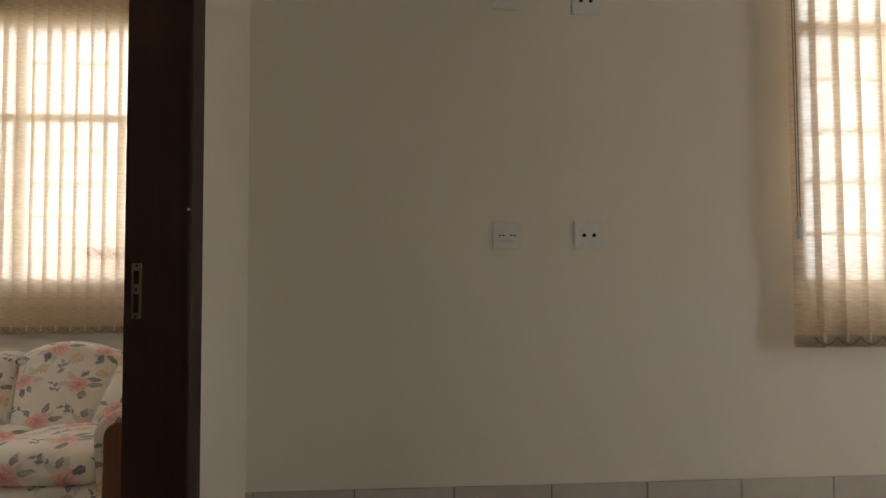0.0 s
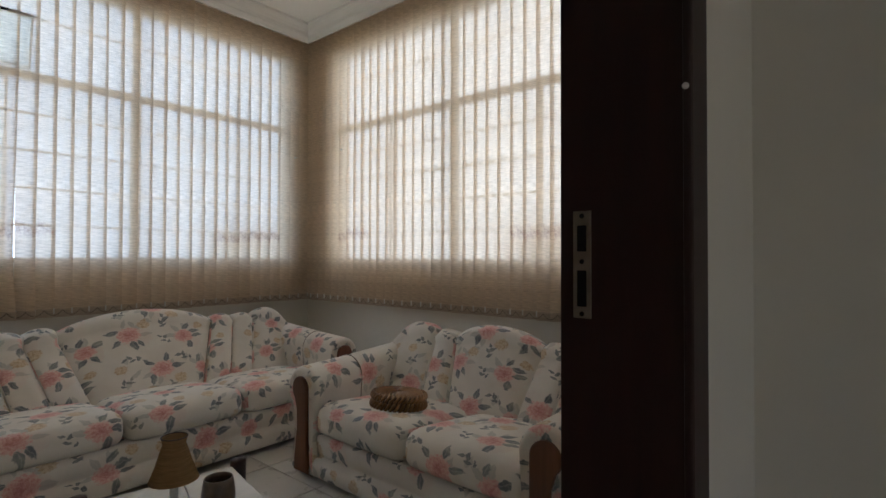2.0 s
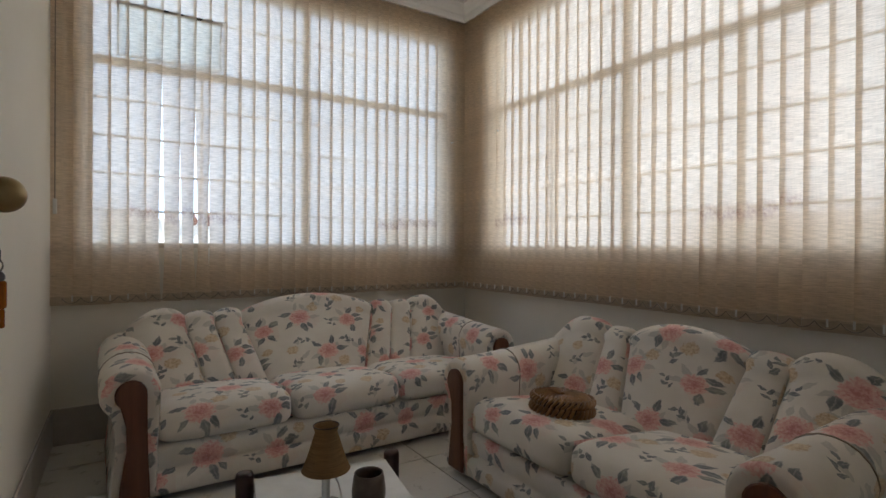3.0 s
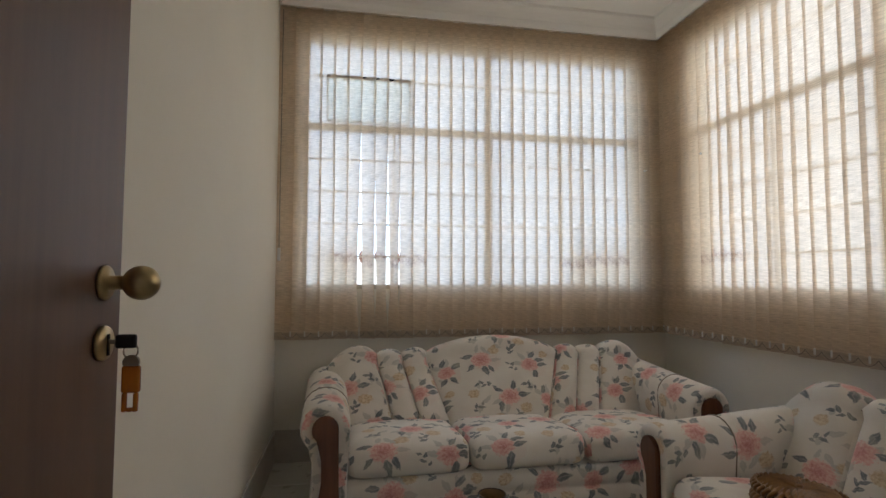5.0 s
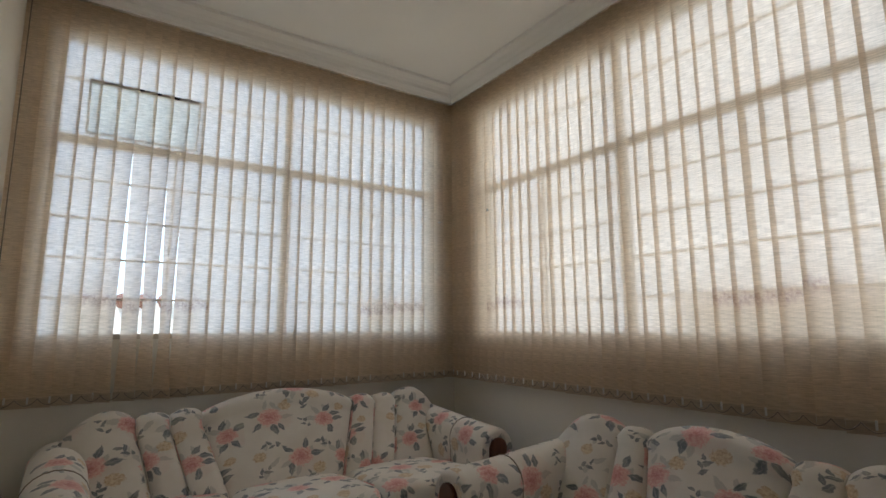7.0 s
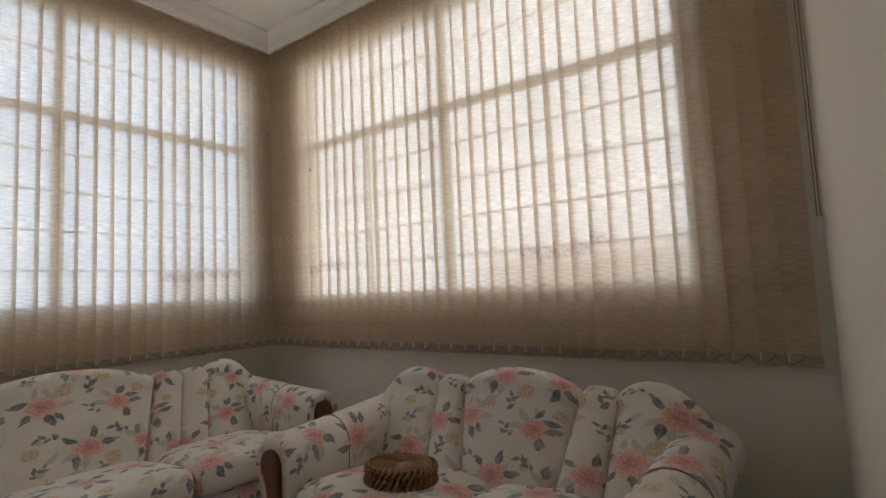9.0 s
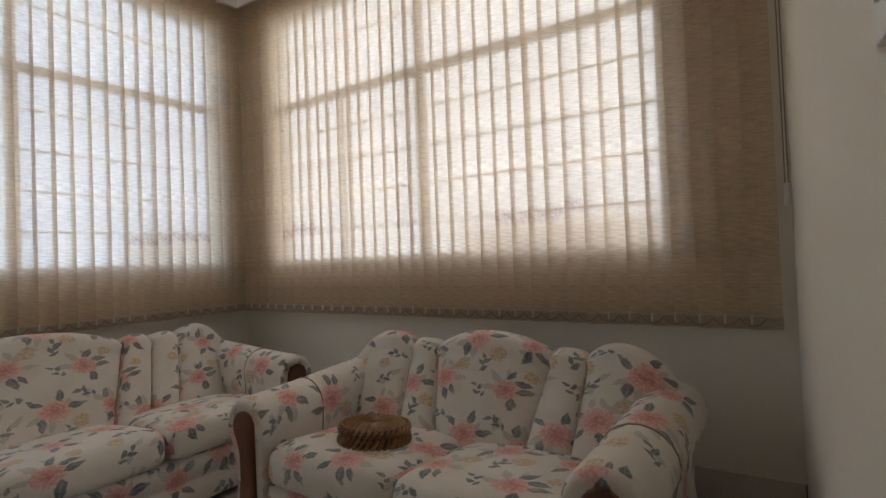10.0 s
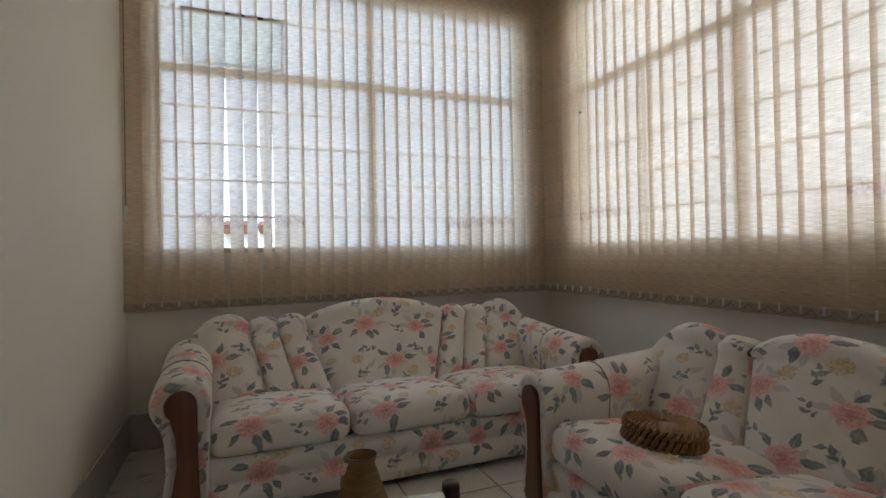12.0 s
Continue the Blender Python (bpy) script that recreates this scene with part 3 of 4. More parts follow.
def cord_weight(name, x, y, z, top, label):
    c = empty(name, pose(x, y, z), label, "blind cord")
    part("handle", box(-0.009, -0.009, -0.04, 0.009, 0.009, 0.04, 0.004), WHITE, c)
    bm = bmesh.new()
    for s in (-0.005, 0.005):
        tube(bm, [(s, 0, 0.04), (s, 0, (top - z) / 2), (s, 0, top - z)], 0.0022, 5)
    part("cord", bm, CHAIN, c)
    return c


cord_weight("blind_cord", -4.0, 0.715, 1.29, 2.835, "white cord with a plastic weight beside the blind")
cord_weight("blind_cord", -0.893, 3.29, 1.245, 2.835, "white cord with a plastic weight beside the blind")
cord_weight("blind_cord", 1.365, 1.90, 1.30, 2.835, "white cord with a plastic weight beside the blind")


# ---- door frame, door and hardware ----
def door_frame():
    f = empty("door_frame", Matrix(), "dark stained wooden door frame", "door frame", "", "structure")
    x0, x1 = EXS - 0.003, HX + 0.003
    part("jamb", box(x0, DY1, 0, x1, DY1 + 0.035, DZ, 0.003), JAMB, f)
    part("jamb", box(x0, DY0 - 0.035, 0, x1, DY0, DZ, 0.003), JAMB, f)
    part("head", box(x0, DY0 - 0.035, DZ, x1, DY1 + 0.035, DZ + 0.035, 0.003), JAMB, f)
    for y0, y1 in ((DY1 - 0.004, DY1 + 0.074), (DY0 - 0.074, DY0 + 0.004)):
        part("casing", box(HX + 0.0005, y0, 0, HX + 0.012, y1, DZ + 0.07, 0.004), JAMB, f)
    part("casing", box(HX + 0.0005, DY0 - 0.002, DZ + 0.002, HX + 0.012, DY1 + 0.002, DZ + 0.07, 0.004), JAMB, f)
    sp = part("strike_plate", box(-0.800, DY1 - 0.0025, 1.028, -0.774, DY1 + 0.001, 1.176, 0.001), STEEL, f, "worn steel strike plate")
    # holes are black patches set on the plate, their shade put in as colour
    part("latch_hole", box(-0.794, DY1 - 0.0032, 1.120, -0.780, DY1, 1.156, 0.001), HOLE_BLACK, sp)
    part("bolt_hole", box(-0.794, DY1 - 0.0032, 1.044, -0.780, DY1, 1.094, 0.001), HOLE_BLACK, sp)
    for z in (1.034, 1.106, 1.169):
        bm = bmesh.new()
        lathe(bm, [(0.0035, 0), (0.003, 0.001)], 10, Matrix.Translation((-0.787, DY1 - 0.0025, z)) @ Matrix.Rotation(radians(90), 4, "X"))
        part("screw", bm, HOLE_BLACK, sp)
    bm = bmesh.new()
    lathe(bm, [(0.004, 0), (0.004, 0.003), (0.002, 0.004)], 10, Matrix.Translation((-0.652, DY1 - 0.004, 1.32)) @ Matrix.Rotation(radians(90), 4, "X"))
    part("screw", bm, WHITE, f)
    return f


door_frame()


def door():
    d = empty("door", Matrix(), "brown wooden door standing open against the wall", "door", "", "structure")
    face = 0.862
    part("leaf", box(-1.455, face - 0.035, 0.008, -0.822, face, DZ - 0.005, 0.002), DOOR, d)
    out = Matrix.Rotation(radians(-90), 4, "X")
    kx, kz, lz = -1.409, 1.1405, 1.072
    k = bmesh.new()
    ball = [(0.0200 * math.sin(a), 0.040 - 0.0200 * math.cos(a)) for a in [radians(25 + 152 * i / 14) for i in range(15)]]
    lathe(k, [(0.0200, 0), (0.0205, 0.003), (0.0185, 0.005), (0.0085, 0.006), (0.0080, 0.020)] + ball, 32, Matrix.Translation((kx, face, kz)) @ out)
    part("door_knob", k, BRASS, d, "round aged brass knob", True)
    e = bmesh.new()
    lathe(e, [(0.0200, 0), (0.0205, 0.003), (0.0185, 0.006), (0.001, 0.0068)], 28, Matrix.Translation((kx, face, lz)) @ out)
    es = part("lock_rose", e, BRASS, d, "round brass keyhole plate", True)
    # keyhole drawn as a raised black patch in place of its inner shade
    part("keyhole", box(kx - 0.0025, face + 0.007, lz - 0.014, kx + 0.0025, face + 0.0082, lz + 0.010), HOLE_BLACK, es)
    return d


door()


def keys():
    k = empty("key_bunch", pose(-1.409, 0.8685, 1.0735) @ Matrix.Diagonal((0.8, 0.85, 0.79, 1)), "black-headed key in the lock with an amber tag", "keys")
    part("key_blade", box(-0.002, 0, -0.003, 0.002, 0.013, 0.003), STEEL, k)
    bm = bmesh.new()
    add_box(bm, -0.004, 0.010, -0.010, 0.004, 0.036, 0.010, 0.003)
    part("key_head", bm, BLACK, k)
    bm = bmesh.new()
    tube(bm, [(0.0, 0.029 + 0.009 * math.cos(a), -0.014 + 0.011 * math.sin(a)) for a in [2 * math.pi * i / 18 for i in range(18)]], 0.0011, 6, True)
    part("ring", bm, STEEL, k)
    bm = bmesh.new()
    lathe(bm, [(0.0105, -0.0025), (0.0105, 0.0025)], 18, Matrix.Translation((0.0, 0.030, -0.030)) @ Matrix.Rotation(radians(90), 4, "Y"))
    part("washer", bm, STEEL, k)
    bm = bmesh.new()
    add_box(bm, -0.0045, 0.019, -0.074, 0.0045, 0.042, -0.035, 0.003)
    tag = part("tag", bm, AMBER, k, "amber plastic key tag")
    bm = bmesh.new()
    add_box(bm, -0.0035, 0.020, -0.101, 0.0035, 0.026, -0.074, 0.002)
    add_box(bm, -0.0035, 0.034, -0.101, 0.0035, 0.040, -0.074, 0.002)
    add_box(bm, -0.0035, 0.026, -0.101, 0.0035, 0.034, -0.095, 0.002)
    part("tag_eye", bm, AMBER, tag)
    return k


keys()


# ---- sofas ----
def back_panel(parent, b0, b1, t0, t1, h0, hm, h1, zb, yb, lean=0.17, thick=0.15, n=20, m=18):
    """One padded channel of a sofa back: wider or narrower at the top, its top edge from h0 over hm to h1."""
    bm = bmesh.new()
    rows = []
    edge = 1 - 0.052 / thick
    for j in range(m + 1):
        v = j / m
        row = []
        for i in range(n + 1):
            u = i / n
            w = u + (0.004 / (b1 - b0)) * (2 * u - 1)
            top = h0 * (1 - u) + h1 * u + (hm - (h0 + h1) / 2) * 4 * u * (1 - u)
            puff = max(0.0, 1 - abs(2 * u - 1) ** 3.4) ** 0.5
            if v <= 0.8:
                s = v / 0.8
                z = zb + (top - 0.055 - zb) * s
                y = yb + lean * s - thick * (edge + (1 - edge) * puff * (0.75 + 0.25 * math.sin(math.pi * min(1, s * 1.05)))) + thick
            else:
                a = (v - 0.8) / 0.2 * math.pi
                yc = yb + lean + thick * 0.5
                rad = thick * 0.5 * (edge + (1 - edge) * puff)
                y = yc - rad * math.cos(a)
                z = top - 0.055 + (0.044 + 0.016 * puff) * math.sin(a)
            f = min(1.0, v / 0.8)
            x = (b0 + (b1 - b0) * w) * (1 - f) + (t0 + (t1 - t0) * w) * f
            row.append((x, y, z))
        rows.append(row)
    rows.append([(p[0], yb + lean + thick * 0.6, zb) for p in rows[-1]])
    sheet(bm, rows)
    cloth_uv(bm)
    cushion = part("back_cushion", bm, FLORAL, parent, "", True)
    # thin dark tube standing in for the shade in the seam's crease
    seam = bmesh.new()
    tube(seam, [(r[0][0], r[0][1] - 0.003, r[0][2]) for r in rows[1:-2]], 0.0048, 6)
    part("crease_line", seam, BROWN_GREY, cushion, "brown-grey tube standing for the dark crease of the seam", True)
    return cushion


def arm_profile(side, z_top):
    """Outline of a rolled arm in (x, z); side +1 rolls outward to +x."""
    pts = []
    r = 0.106
    cx, cz = 0.0, z_top - r
    for i in range(15):
        a = radians(-48 + 234 * i / 14)
        pts.append((cx + r * math.cos(a) * 1.05, cz + r * math.sin(a)))
    pts += [(-0.104, 0.36), (-0.098, 0.24), (-0.096, 0.10), (-0.094, 0.03), (0.0, 0.025), (0.080, 0.03), (0.072, 0.10), (0.056, 0.22), (0.060, 0.33)]
    return [(side * x, z) for x, z in pts]


def sofa_arm(parent, xc, side, depth, z_top):
    prof = arm_profile(side, z_top)
    n = len(prof)
    cx, cz = 0.0, 0.33
    bm = bmesh.new()
    stations = [(0.004, 0.84), (0.0, 0.90), (0.004, 0.95), (0.016, 0.99), (0.035, 1.0), (0.2, 1.0), (0.315, 0.997), (0.34, 0.968), (0.365, 0.997), (0.5, 1.0), (depth - 0.03, 1.0), (depth, 0.93)]
    rows = []
    for y, s in stations:
        rise = 0.055 * max(0, y - 0.1)
        rows.append([(xc + x * s + side * 0.03 * y / depth, y, cz + (z - cz) * s + (rise if z > 0.3 else 0)) for x, z in prof])
    vs = sheet(bm, rows, True)
    bm.faces.new(vs[0][::-1])
    bm.faces.new(vs[-1])
    uv = bm.loops.layers.uv.verify()
    bm.normal_update()
    arc = [0.0]
    for (x0, z0), (x1, z1) in zip(prof, prof[1:]):
        arc.append(arc[-1] + math.hypot(x1 - x0, z1 - z0))
    where = {}
    for j, row in enumerate(vs):
        for i, v in enumerate(row):
            where[v] = (rows[j][i][1], arc[i])
    for f in bm.faces:
        for lp in f.loops:
            lp[uv].uv = where[lp.vert] if abs(f.normal.y) < 0.55 else (lp.vert.co.x + 0.3, lp.vert.co.z)
    arm = part("armrest", bm, FLORAL, parent, "", True)
    # dark tube round the arm in place of the seam crease's shade
    seam = bmesh.new()
    ring = rows[6]
    tube(seam, [(x, y - 0.002, z + 0.0015) for x, y, z in ring[:18]], 0.003, 6)
    part("crease_line", seam, BROWN_GREY, arm, "brown-grey tube standing for the dark crease of the seam", True)
    # carved inlay on the front, a bulb on a waisted stem
    bm = bmesh.new()
    pr = []
    for i in range(13):
        a = radians(-50 + 236 * i / 12)
        pr.append((0.058 * math.cos(a), z_top - 0.108 + 0.060 * math.sin(a)))
    pr += [(-0.058, 0.36), (-0.060, 0.22), (-0.066, 0.10), (-0.068, 0.045), (0.044, 0.045), (0.036, 0.13), (0.016, 0.25), (0.018, 0.35)]
    pr = [(xc + side * x, z) for x, z in pr]
    rows = [[(x, 0.012, z) for x, z in pr], [(x, -0.009, z) for x, z in pr], [(xc + (x - xc) * 0.90, -0.013, 0.3 + (z - 0.3) * 0.985) for x, z in pr]]
    vs = sheet(bm, rows, True)
    bm.faces.new(vs[-1])
    bm.faces.new(vs[0][::-1])
    part("inlay", bm, INLAY, arm, "polished dark wooden front inlay")
    return arm


def sofa(name, at_pose, length, seats, panels, label, arm_top, depth=0.90):
    """Local x along the sofa from 0 to length, the front at y = 0, the back towards +y."""
    s = empty(name, at_pose, label, "sofa", "floral sofas")
    aw = 0.20
    inner0, inner1 = aw - 0.01, length - aw + 0.01
    w = (inner1 - inner0) / seats
    # base with a stepped front
    bm = bmesh.new()
    prof = [(0.022, 0.03), (0.010, 0.045), (0.006, 0.095), (0.014, 0.116), (0.040, 0.124), (0.046, 0.134), (0.034, 0.146), (0.026, 0.20), (0.030, 0.232), (0.09, 0.240), (depth - 0.06, 0.225), (depth - 0.06, 0.03)]
    k = 24
    rows = [[(inner0 - 0.02 + (inner1 - inner0 + 0.04) * i / k, y + 0.002 * math.sin(i * 2.1 + z * 30), z) for i in range(k + 1)] for y, z in prof]
    sheet(bm, rows)
    cloth_uv(bm, 0.21)
    part("base", bm, FLORAL, s, "", True)
    for i in range(seats):
        bm = soft_box(w - 0.004, 0.62, 0.158, 0.060, 0.026, 12, 0.026)
        bmesh.ops.transform(bm, matrix=Matrix.Translation((inner0 + w * (i + 0.5), 0.325, 0.284)) @ Matrix.Rotation(radians(-6.0), 4, "X"), verts=bm.verts)
        cloth_uv(bm)
        part("seat_cushion", bm, FLORAL, s, "", True)
    for b0, b1, t0, t1, h0, hm, h1 in panels:
        back_panel(s, b0, b1, t0, t1, h0, hm, h1, 0.27, 0.46, 0.19)
    part("back_frame", box(inner0 - 0.05, depth - 0.10, 0.03, inner1 + 0.05, depth - 0.03, 0.56, 0.02), BROWN_GREY, s)
    sofa_arm(s, 0.103, -1, depth - 0.08, arm_top)
    sofa_arm(s, length - 0.103, 1, depth - 0.08, arm_top)
    for x in (0.10, length - 0.10):
        for y in (0.08, depth - 0.14):
            part("foot", box(x - 0.03, y - 0.03, 0.0, x + 0.03, y + 0.03, 0.035, 0.004), INLAY, s)
    return s


# the long sofa along the west wall: local x runs north, local y runs west
L3 = 2.13
panels3 = [
    (0.17, 0.473, 0.05, 0.365, 0.585, 0.735, 0.704),
    (0.473, 0.625, 0.365, 0.51, 0.704, 0.722, 0.704),
    (0.625, 0.79, 0.51, 0.655, 0.704, 0.728, 0.712),
    (0.79, 1.345, 0.655, 1.478, 0.712, 0.792, 0.712),
    (1.345, 1.51, 1.478, 1.622, 0.712, 0.728, 0.704),
    (1.51, 1.66, 1.622, 1.765, 0.704, 0.722, 0.704),
    (1.66, 1.96, 1.765, 2.08, 0.704, 0.735, 0.585),
]
sofa("long_sofa", pose(-3.10, 0.942, 0, 0, 0, 90), L3, 3, panels3, "three-seat cream floral sofa with rolled arms and wooden inlays", 0.585)
L2 = 1.575
panels2 = [
    (0.175, 0.44, 0.05, 0.407, 0.59, 0.722, 0.688),
    (0.44, 0.63, 0.407, 0.543, 0.688, 0.704, 0.684),
    (0.63, 1.01, 0.543, 1.077, 0.684, 0.752, 0.684),
    (1.01, 1.19, 1.077, 1.223, 0.684, 0.700, 0.680),
    (1.19, 1.415, 1.223, 1.545, 0.680, 0.722, 0.59),
]
sofa("small_sofa", pose(-2.77, 2.345, 0, 0, 0, 0), L2, 2, panels2, "two-seat cream floral sofa with rolled arms and wooden inlays", 0.56)


# ---- round pillow on the small sofa ----
def round_pillow(at_pose):
    p = empty("round_pillow", at_pose, "round pleated ochre satin pillow with dark braided edge", "pillow")
    bm = bmesh.new()
    n = 144
    rows = []
    for r, z, fold in ((0.006, 0.086, 0.0), (0.022, 0.092, 0.004), (0.050, 0.098, 0.008), (0.080, 0.099, 0.010), (0.104, 0.094, 0.010), (0.119, 0.083, 0.005)):
        ring = []
        for i in range(n):
            a = 2 * math.pi * i / n + r * 2.2          # pleats swirl outward
            saw = (i % 4) / 3.0 - 0.5
            ring.append((r * math.cos(a), r * math.sin(a), z + fold * saw))
        rows.append(ring)
    vs = sheet(bm, rows, True)
    bm.faces.new(vs[0])
    part("top", bm, RATTAN, p)
    bm = bmesh.new()
    lathe(bm, [(0.10, 0.0), (0.118, 0.012), (0.126, 0.04), (0.124, 0.066), (0.116, 0.084), (0.10, 0.085)], 40)
    part("side", bm, RATTAN_DARK, p, "", True)
    # slanted pleats round the side, one mesh shared by all
    bm = bmesh.new()
    for k in range(2):
        pts = []
        for t in [i / 6 for i in range(7)]:
            a = (t - 0.5) * 0.20
            rr = 0.124 + 0.010 * math.sin(math.pi * t)
            pts.append((rr * math.cos(a), rr * math.sin(a), (0.008 + 0.045 * t) if k == 0 else (0.056 + 0.034 * t)))
        tube(bm, pts, 0.0085 if k == 0 else 0.007, 6)
    me = bpy.data.meshes.new("pleat")
    for f in bm.faces:
        f.smooth = True
    bm.to_mesh(me)
    bm.free()
    me.materials.append(RATTAN)
    for i in range(36):
        share("pleat", me, p, Matrix.Rotation(2 * math.pi * i / 36, 4, "Z"))
    bm = bmesh.new()
    lathe(bm, [(0.010, 0.094), (0.011, 0.099), (0.006, 0.103), (0.001, 0.104)], 14)
    part("button", bm, RATTAN, p, "", True)
    return p


round_pillow(pose(-2.235, 2.60, 0.372, -5, 0, 0) @ Matrix.Diagonal((1.0, 1.0, 0.95, 1)))


# ---- low table with lamp and cup ----
def low_table():
    t = empty("low_table", pose(-2.51, 1.40, 0, 0, 0, -10), "low dark wooden table with a white marble top", "table")
    part("tabletop", box(0.0, 0.0, 0.252, 0.72, 0.47, 0.278, 0.004), MARBLE, t, "white veined marble slab")
    for x, y in ((-0.02, -0.03), (-0.02, 0.50), (0.74, -0.03), (0.74, 0.50)):
        bm = bmesh.new()
        lathe(bm, [(0.022, 0.0), (0.026, 0.01), (0.030, 0.05), (0.030, 0.286), (0.027, 0.296), (0.004, 0.298)], 20, Matrix.Translation((x, y, 0)))
        part("leg", bm, TABLE_WOOD, t, "", True)
    for y in (0.025, 0.445):
        part("side_rail", box(0.01, y - 0.018, 0.19, 0.71, y + 0.018, 0.25, 0.004), TABLE_WOOD, t)
    for x in (0.03, 0.69):
        part("end_rail", box(x - 0.018, 0.044, 0.19, x + 0.018, 0.426, 0.25, 0.004), TABLE_WOOD, t)
    return t


low_table()


def table_lamp(at_pose):
    l = empty("table_lamp", at_pose, "small lamp with tan conical shade on the table", "lamp")
    bm = bmesh.new()
    lathe(bm, [(0.045, 0), (0.052, 0.006), (0.050, 0.014), (0.020, 0.018), (0.012, 0.022)], 24)
    part("base", bm, CERAMIC, l, "dark round dish", True)
    bm = bmesh.new()
    lathe(bm, [(0.013, 0.02), (0.013, 0.145), (0.010, 0.155)], 16)
    part("stem", bm, WHITE, l, "white candle-like stem", True)
    bm = bmesh.new()
    n = 32
    rows = [[(r * math.cos(2 * math.pi * i / n), r * math.sin(2 * math.pi * i / n), z) for i in range(n)] for r, z in ((0.074, 0.122), (0.069, 0.132), (0.054, 0.172), (0.040, 0.218), (0.034, 0.236), (0.039, 0.256), (0.037, 0.256), (0.032, 0.236), (0.038, 0.218), (0.052, 0.172), (0.067, 0.132), (0.072, 0.122))]
    sheet(bm, rows + rows[:1], True)
    sh = part("shade", bm, SHADE, l, "tan cloth shade", True)
    bm = bmesh.new()
    tube(bm, [(0.0385 * math.cos(2 * math.pi * i / n), 0.0385 * math.sin(2 * math.pi * i / n), 0.257) for i in range(n)], 0.002, 6, True)
    part("rim", bm, CERAMIC, sh)
    bm = bmesh.new()
    tube(bm, [(0.02, 0.01, 0.13), (0.03, 0.03, 0.08), (0.035, 0.04, 0.03), (0.05, 0.06, 0.004)], 0.003, 6)
    part("cord", bm, WHITE, l)
    return l


table_lamp(pose(-2.19, 1.545, 0.278))


def cup(at_pose):
    bm = bmesh.new()
    lathe(bm, [(0.046, 0), (0.049, 0.004), (0.053, 0.03), (0.053, 0.05), (0.048, 0.085), (0.045, 0.10), (0.042, 0.10), (0.045, 0.085), (0.049, 0.05), (0.046, 0.010), (0.001, 0.008)], 28)
    ob = obj("cup", bm, CERAMIC, None, True, "dark brown ceramic cup on the marble top", "", "cup")
    ob.matrix_basis = at_pose
    return ob


cup(pose(-2.145, 1.668, 0.278))


# ---- sockets, switch, hooks ----
def socket_plate(x, z, kind):
    p = empty("wall_socket", pose(x, HY, z), "square white plastic socket plate on the wall", "socket", "hall wall sockets")
    bm = bmesh.new()
    add_box(bm, -0.055, -0.009, -0.052, 0.055, -0.0005, 0.052, 0.004)
    part("plate", bm, WHITE, p)
    part("insert", box(-0.034, -0.0115, -0.022, 0.034, -0.009, 0.022, 0.001), WHITE, p)
    # socket openings are flat black pieces, the dark inside given as colour
    if kind == "round":
        for dx in (-0.019, 0.019):
            bm = bmesh.new()
            lathe(bm, [(0.0075, 0), (0.0075, 0.001)], 14, Matrix.Translation((dx, -0.0115, 0)) @ Matrix.Rotation(radians(90), 4, "X"))
            part("hole", bm, HOLE_BLACK, p)
    else:
        for dx in (-0.029, -0.015, 0.013, 0.027):
            part("slot", box(dx - 0.005, -0.0125, -0.002, dx + 0.005, -0.0112, 0.002), HOLE_BLACK, p)
    return p


socket_plate(0.30, 1.279, "slot")
socket_plate(0.61, 1.279, "round")
socket_plate(0.30, 2.195, "slot")
socket_plate(0.61, 2.180, "round")


def switch():
    s = empty("light_switch", pose(-0.829, 1.763, 1.315, 0, 0, 2), "white plastic light switch plate beside the door", "switch")
    part("plate", box(-0.010, -0.037, -0.06, 0.0, 0.037, 0.06, 0.004), WHITE, s)
    bm = box(-0.015, -0.012, -0.025, -0.009, 0.012, 0.025, 0.003)
    part("rocker", bm, WHITE, s)
    return s


switch()


# white hook shape standing in for light that passes a hole in the blind
def hook(x, y, z, turn):
    h = empty("bright_spot_hook", pose(x, y, z, 0, 0, turn), "small white hook standing for a bright hole in the blind", "hook")
    bm = bmesh.new()
    lathe(bm, [(0.008, 0), (0.008, 0.003), (0.003, 0.005)], 12, Matrix.Rotation(radians(90), 4, "X"))
    part("base", bm, WHITE, h)
    bm = bmesh.new()
    tube(bm, [(0.0, -0.004, 0.0), (0.004, -0.014, 0.0), (0.012, -0.016, 0.002), (0.016, -0.010, 0.006)], 0.002, 6)
    part("arm", bm, WHITE, h)
    return h


hook(-3.565, 3.308, 1.930, 0)
hook(-4.000, 3.19, 1.905, 90)


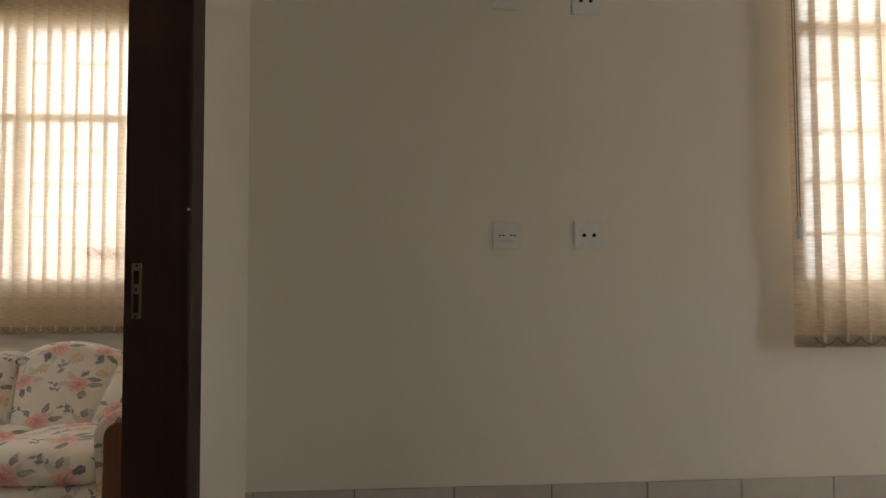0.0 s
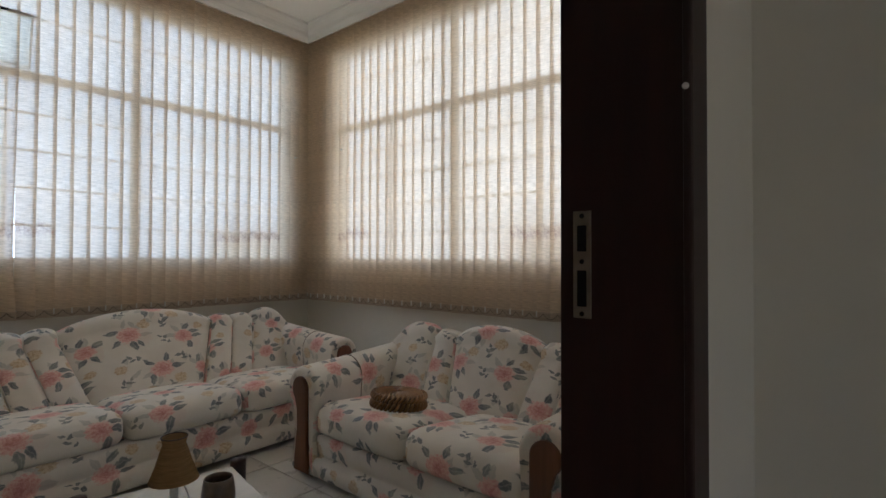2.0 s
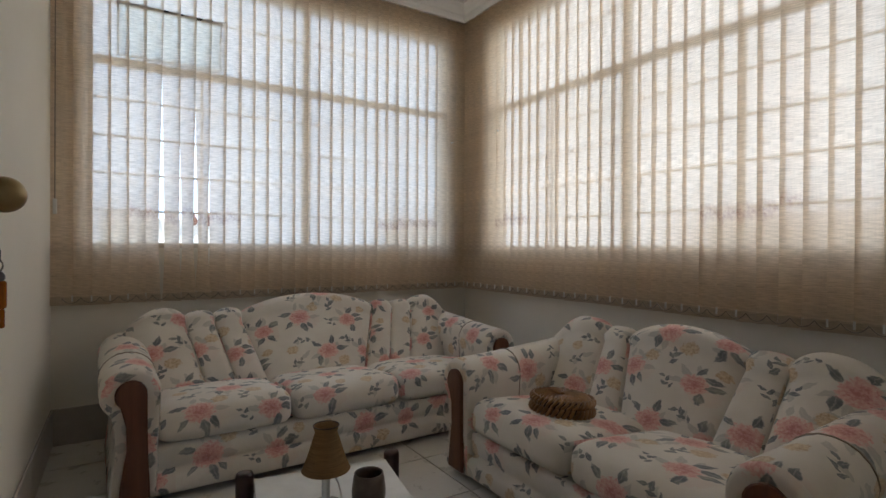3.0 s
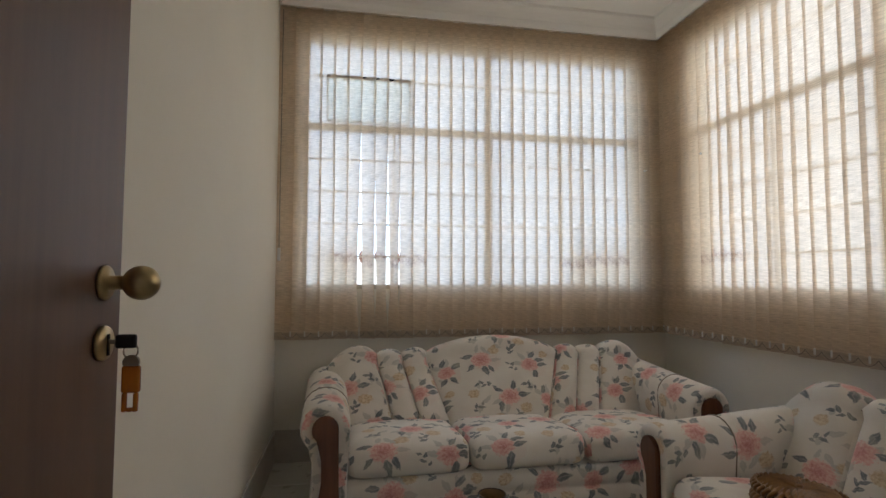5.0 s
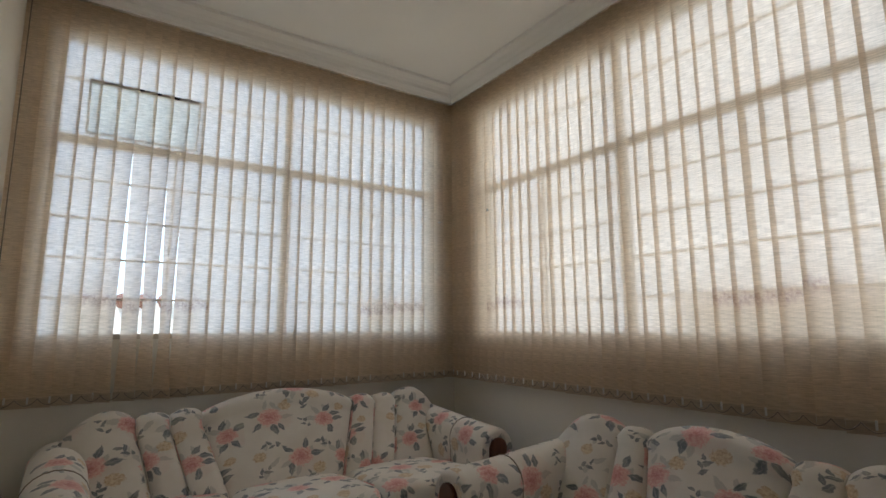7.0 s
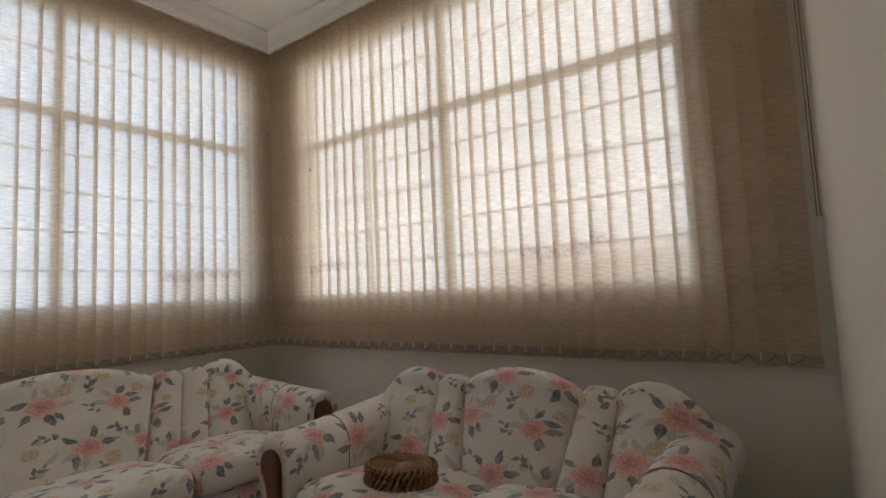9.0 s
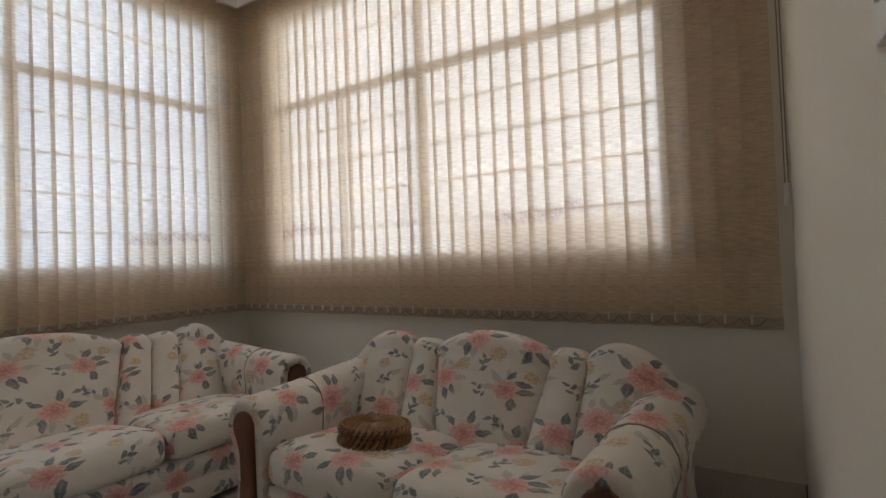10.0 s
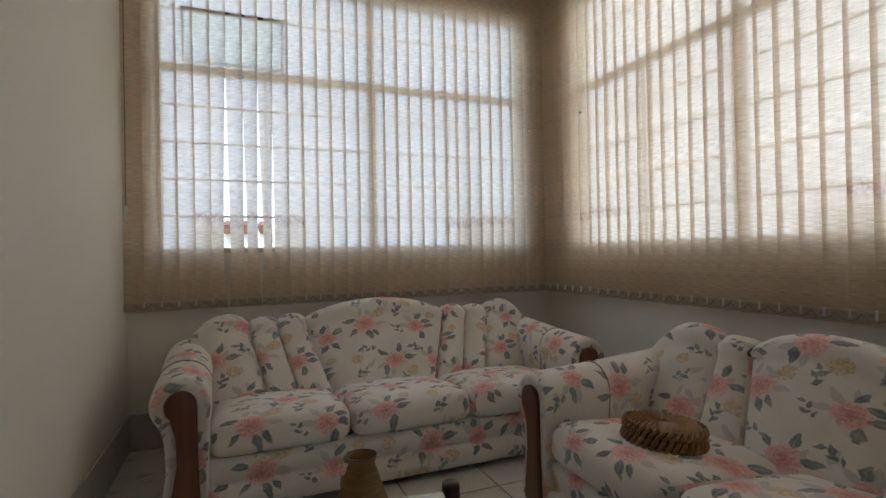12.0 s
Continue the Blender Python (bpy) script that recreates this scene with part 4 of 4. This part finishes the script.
# ---- outside ----
def neighbour(name, x0, y0, x1, y1, h, label):
    b = empty(name, Matrix(), label, "house")
    part("wall", box(x0, y0, -0.14, x1, y1, h), OUTSIDE, b)
    bm = bmesh.new()
    long_x = (x1 - x0) > (y1 - y0)
    if long_x:
        ym = (y0 + y1) / 2
        pts = [(x0 - 0.3, y0 - 0.4, h), (x1 + 0.3, y0 - 0.4, h), (x1 + 0.3, y1 + 0.4, h), (x0 - 0.3, y1 + 0.4, h), (x0 - 0.3, ym, h + 0.5), (x1 + 0.3, ym, h + 0.5)]
        fs = ((0, 1, 5, 4), (2, 3, 4, 5), (0, 4, 3), (1, 2, 5), (0, 3, 2, 1))
    else:
        xm = (x0 + x1) / 2
        pts = [(x0 - 0.4, y0 - 0.3, h), (x1 + 0.4, y0 - 0.3, h), (x1 + 0.4, y1 + 0.3, h), (x0 - 0.4, y1 + 0.3, h), (xm, y0 - 0.3, h + 0.5), (xm, y1 + 0.3, h + 0.5)]
        fs = ((1, 2, 5, 4), (3, 0, 4, 5), (0, 1, 4), (2, 3, 5), (0, 3, 2, 1))
    vs = [bm.verts.new(p) for p in pts]
    for f in fs:
        bm.faces.new([vs[i] for i in f])
    part("roof", bm, ROOF, b)
    return b


neighbour("neighbour_house", -7.6, 13.0, -3.6, 16.0, 1.45, "low pale house with a clay tile roof outside")


def garden_wall(x, y0, y1, h, label):
    g = empty("garden_wall", Matrix(), label, "garden wall", "garden walls")
    part("wall", box(x - 0.15, y0, -0.14, x, y1, h), WHITEWASH, g)
    n = int((y1 - y0) / 0.22)
    for i in range(n):
        y = y0 + (y1 - y0) * (i + 0.5) / n
        bm = bmesh.new()
        tube(bm, [(x + 0.12, y, h - 0.02), (x - 0.08, y, h + 0.05), (x - 0.27, y, h - 0.02)], 0.07 * (y1 - y0) / n / 0.22, 8)
        part("coping_tile", bm, ROOF, g)
    return g


garden_wall(-9.0, 0.75, 2.25, 1.47, "white garden wall with a clay tile coping")
garden_wall(-9.0, 4.9, 6.2, 1.47, "white garden wall with a clay tile coping")
obj("backdrop_west", box(-75.2, -110, -0.14, -75, 110, 260), HAZE_WEST, None, False, "bright hazy sky to the west", "structure", "sky")
obj("backdrop_north", box(-74.9, 75, -0.14, 110, 75.2, 260), HAZE_NORTH, None, False, "bright hazy sky to the north", "structure", "sky")


# ---- tiles: skirting and floor, last ----
def tile_mesh(name, sx, sy, sz, material):
    bm = box(-sx / 2, -sy / 2, 0, sx / 2, sy / 2, sz, 0.002)
    me = bpy.data.meshes.new(name)
    bm.to_mesh(me)
    bm.free()
    me.materials.append(material)
    return me


floor_ob = bpy.data.objects["floor"]
P = 0.41
ft = tile_mesh("tile", P - 0.006, P - 0.006, 0.006, FLOOR_TILE)
xs = [x for x in [-2.93 + P * (i + 0.5) for i in range(-4, 6)]]
ys = [y for y in [2.33 + P * (i + 0.5) for i in range(-5, 4)]]
cut = {}
for x in xs:
    for y in ys:
        x0, x1 = max(x - P / 2 + 0.003, WX), min(x + P / 2 - 0.003, EXS)
        y0, y1 = max(y - P / 2 + 0.003, SY), min(y + P / 2 - 0.003, NY)
        if x1 - x0 < 0.02 or y1 - y0 < 0.02:
            continue
        key = (round(x1 - x0, 3), round(y1 - y0, 3))
        if key not in cut:
            cut[key] = tile_mesh("tile", key[0], key[1], 0.006, FLOOR_TILE)
        share("tile", cut[key], floor_ob, pose((x0 + x1) / 2, (y0 + y1) / 2, -0.006))


def skirting(name, axis, face, inward, a0, a1, h, pitch, start, label):
    """A row of tiles set on edge against a wall face; inward is the side (+1, -1) on which the room lies."""
    lo, hi = sorted((face, face + inward * 0.004))
    bed = box(a0, lo, 0, a1, hi, h - 0.002) if axis == "x" else box(lo, a0, 0, hi, a1, h - 0.002)
    s = obj(name, bed, GROUT, None, False, label, "structure", "baseboard")
    made = {}
    q = start - math.ceil((start - a0) / pitch) * pitch
    while q < a1:
        p0, p1 = max(q + 0.002, a0), min(q + pitch - 0.002, a1)
        q += pitch
        if p1 - p0 < 0.01:
            continue
        key = round(p1 - p0, 3)
        if key not in made:
            made[key] = tile_mesh("tile", key if axis == "x" else 0.008, 0.008 if axis == "x" else key, h, SKIRT_TILE)
        c = (p0 + p1) / 2
        d = face + inward * 0.006
        share("tile", made[key], s, pose(c, d, 0) if axis == "x" else pose(d, c, 0))
    return s


skirting("baseboard_west", "y", WX, 1, SY, NY, 0.20, 0.41, 2.33, "row of grey-beige skirting tiles")
skirting("baseboard_north", "x", NY, -1, WX + 0.012, EXN, 0.20, 0.41, -2.93, "row of grey-beige skirting tiles")
skirting("baseboard_south", "x", SY, 1, WX + 0.012, EXS - 0.01, 0.20, 0.41, -2.93, "row of grey-beige skirting tiles")
skirting("baseboard_hall", "x", HY, -1, HX, HE, 0.356, 0.362, 0.094, "row of grey-beige skirting tiles in the hall")
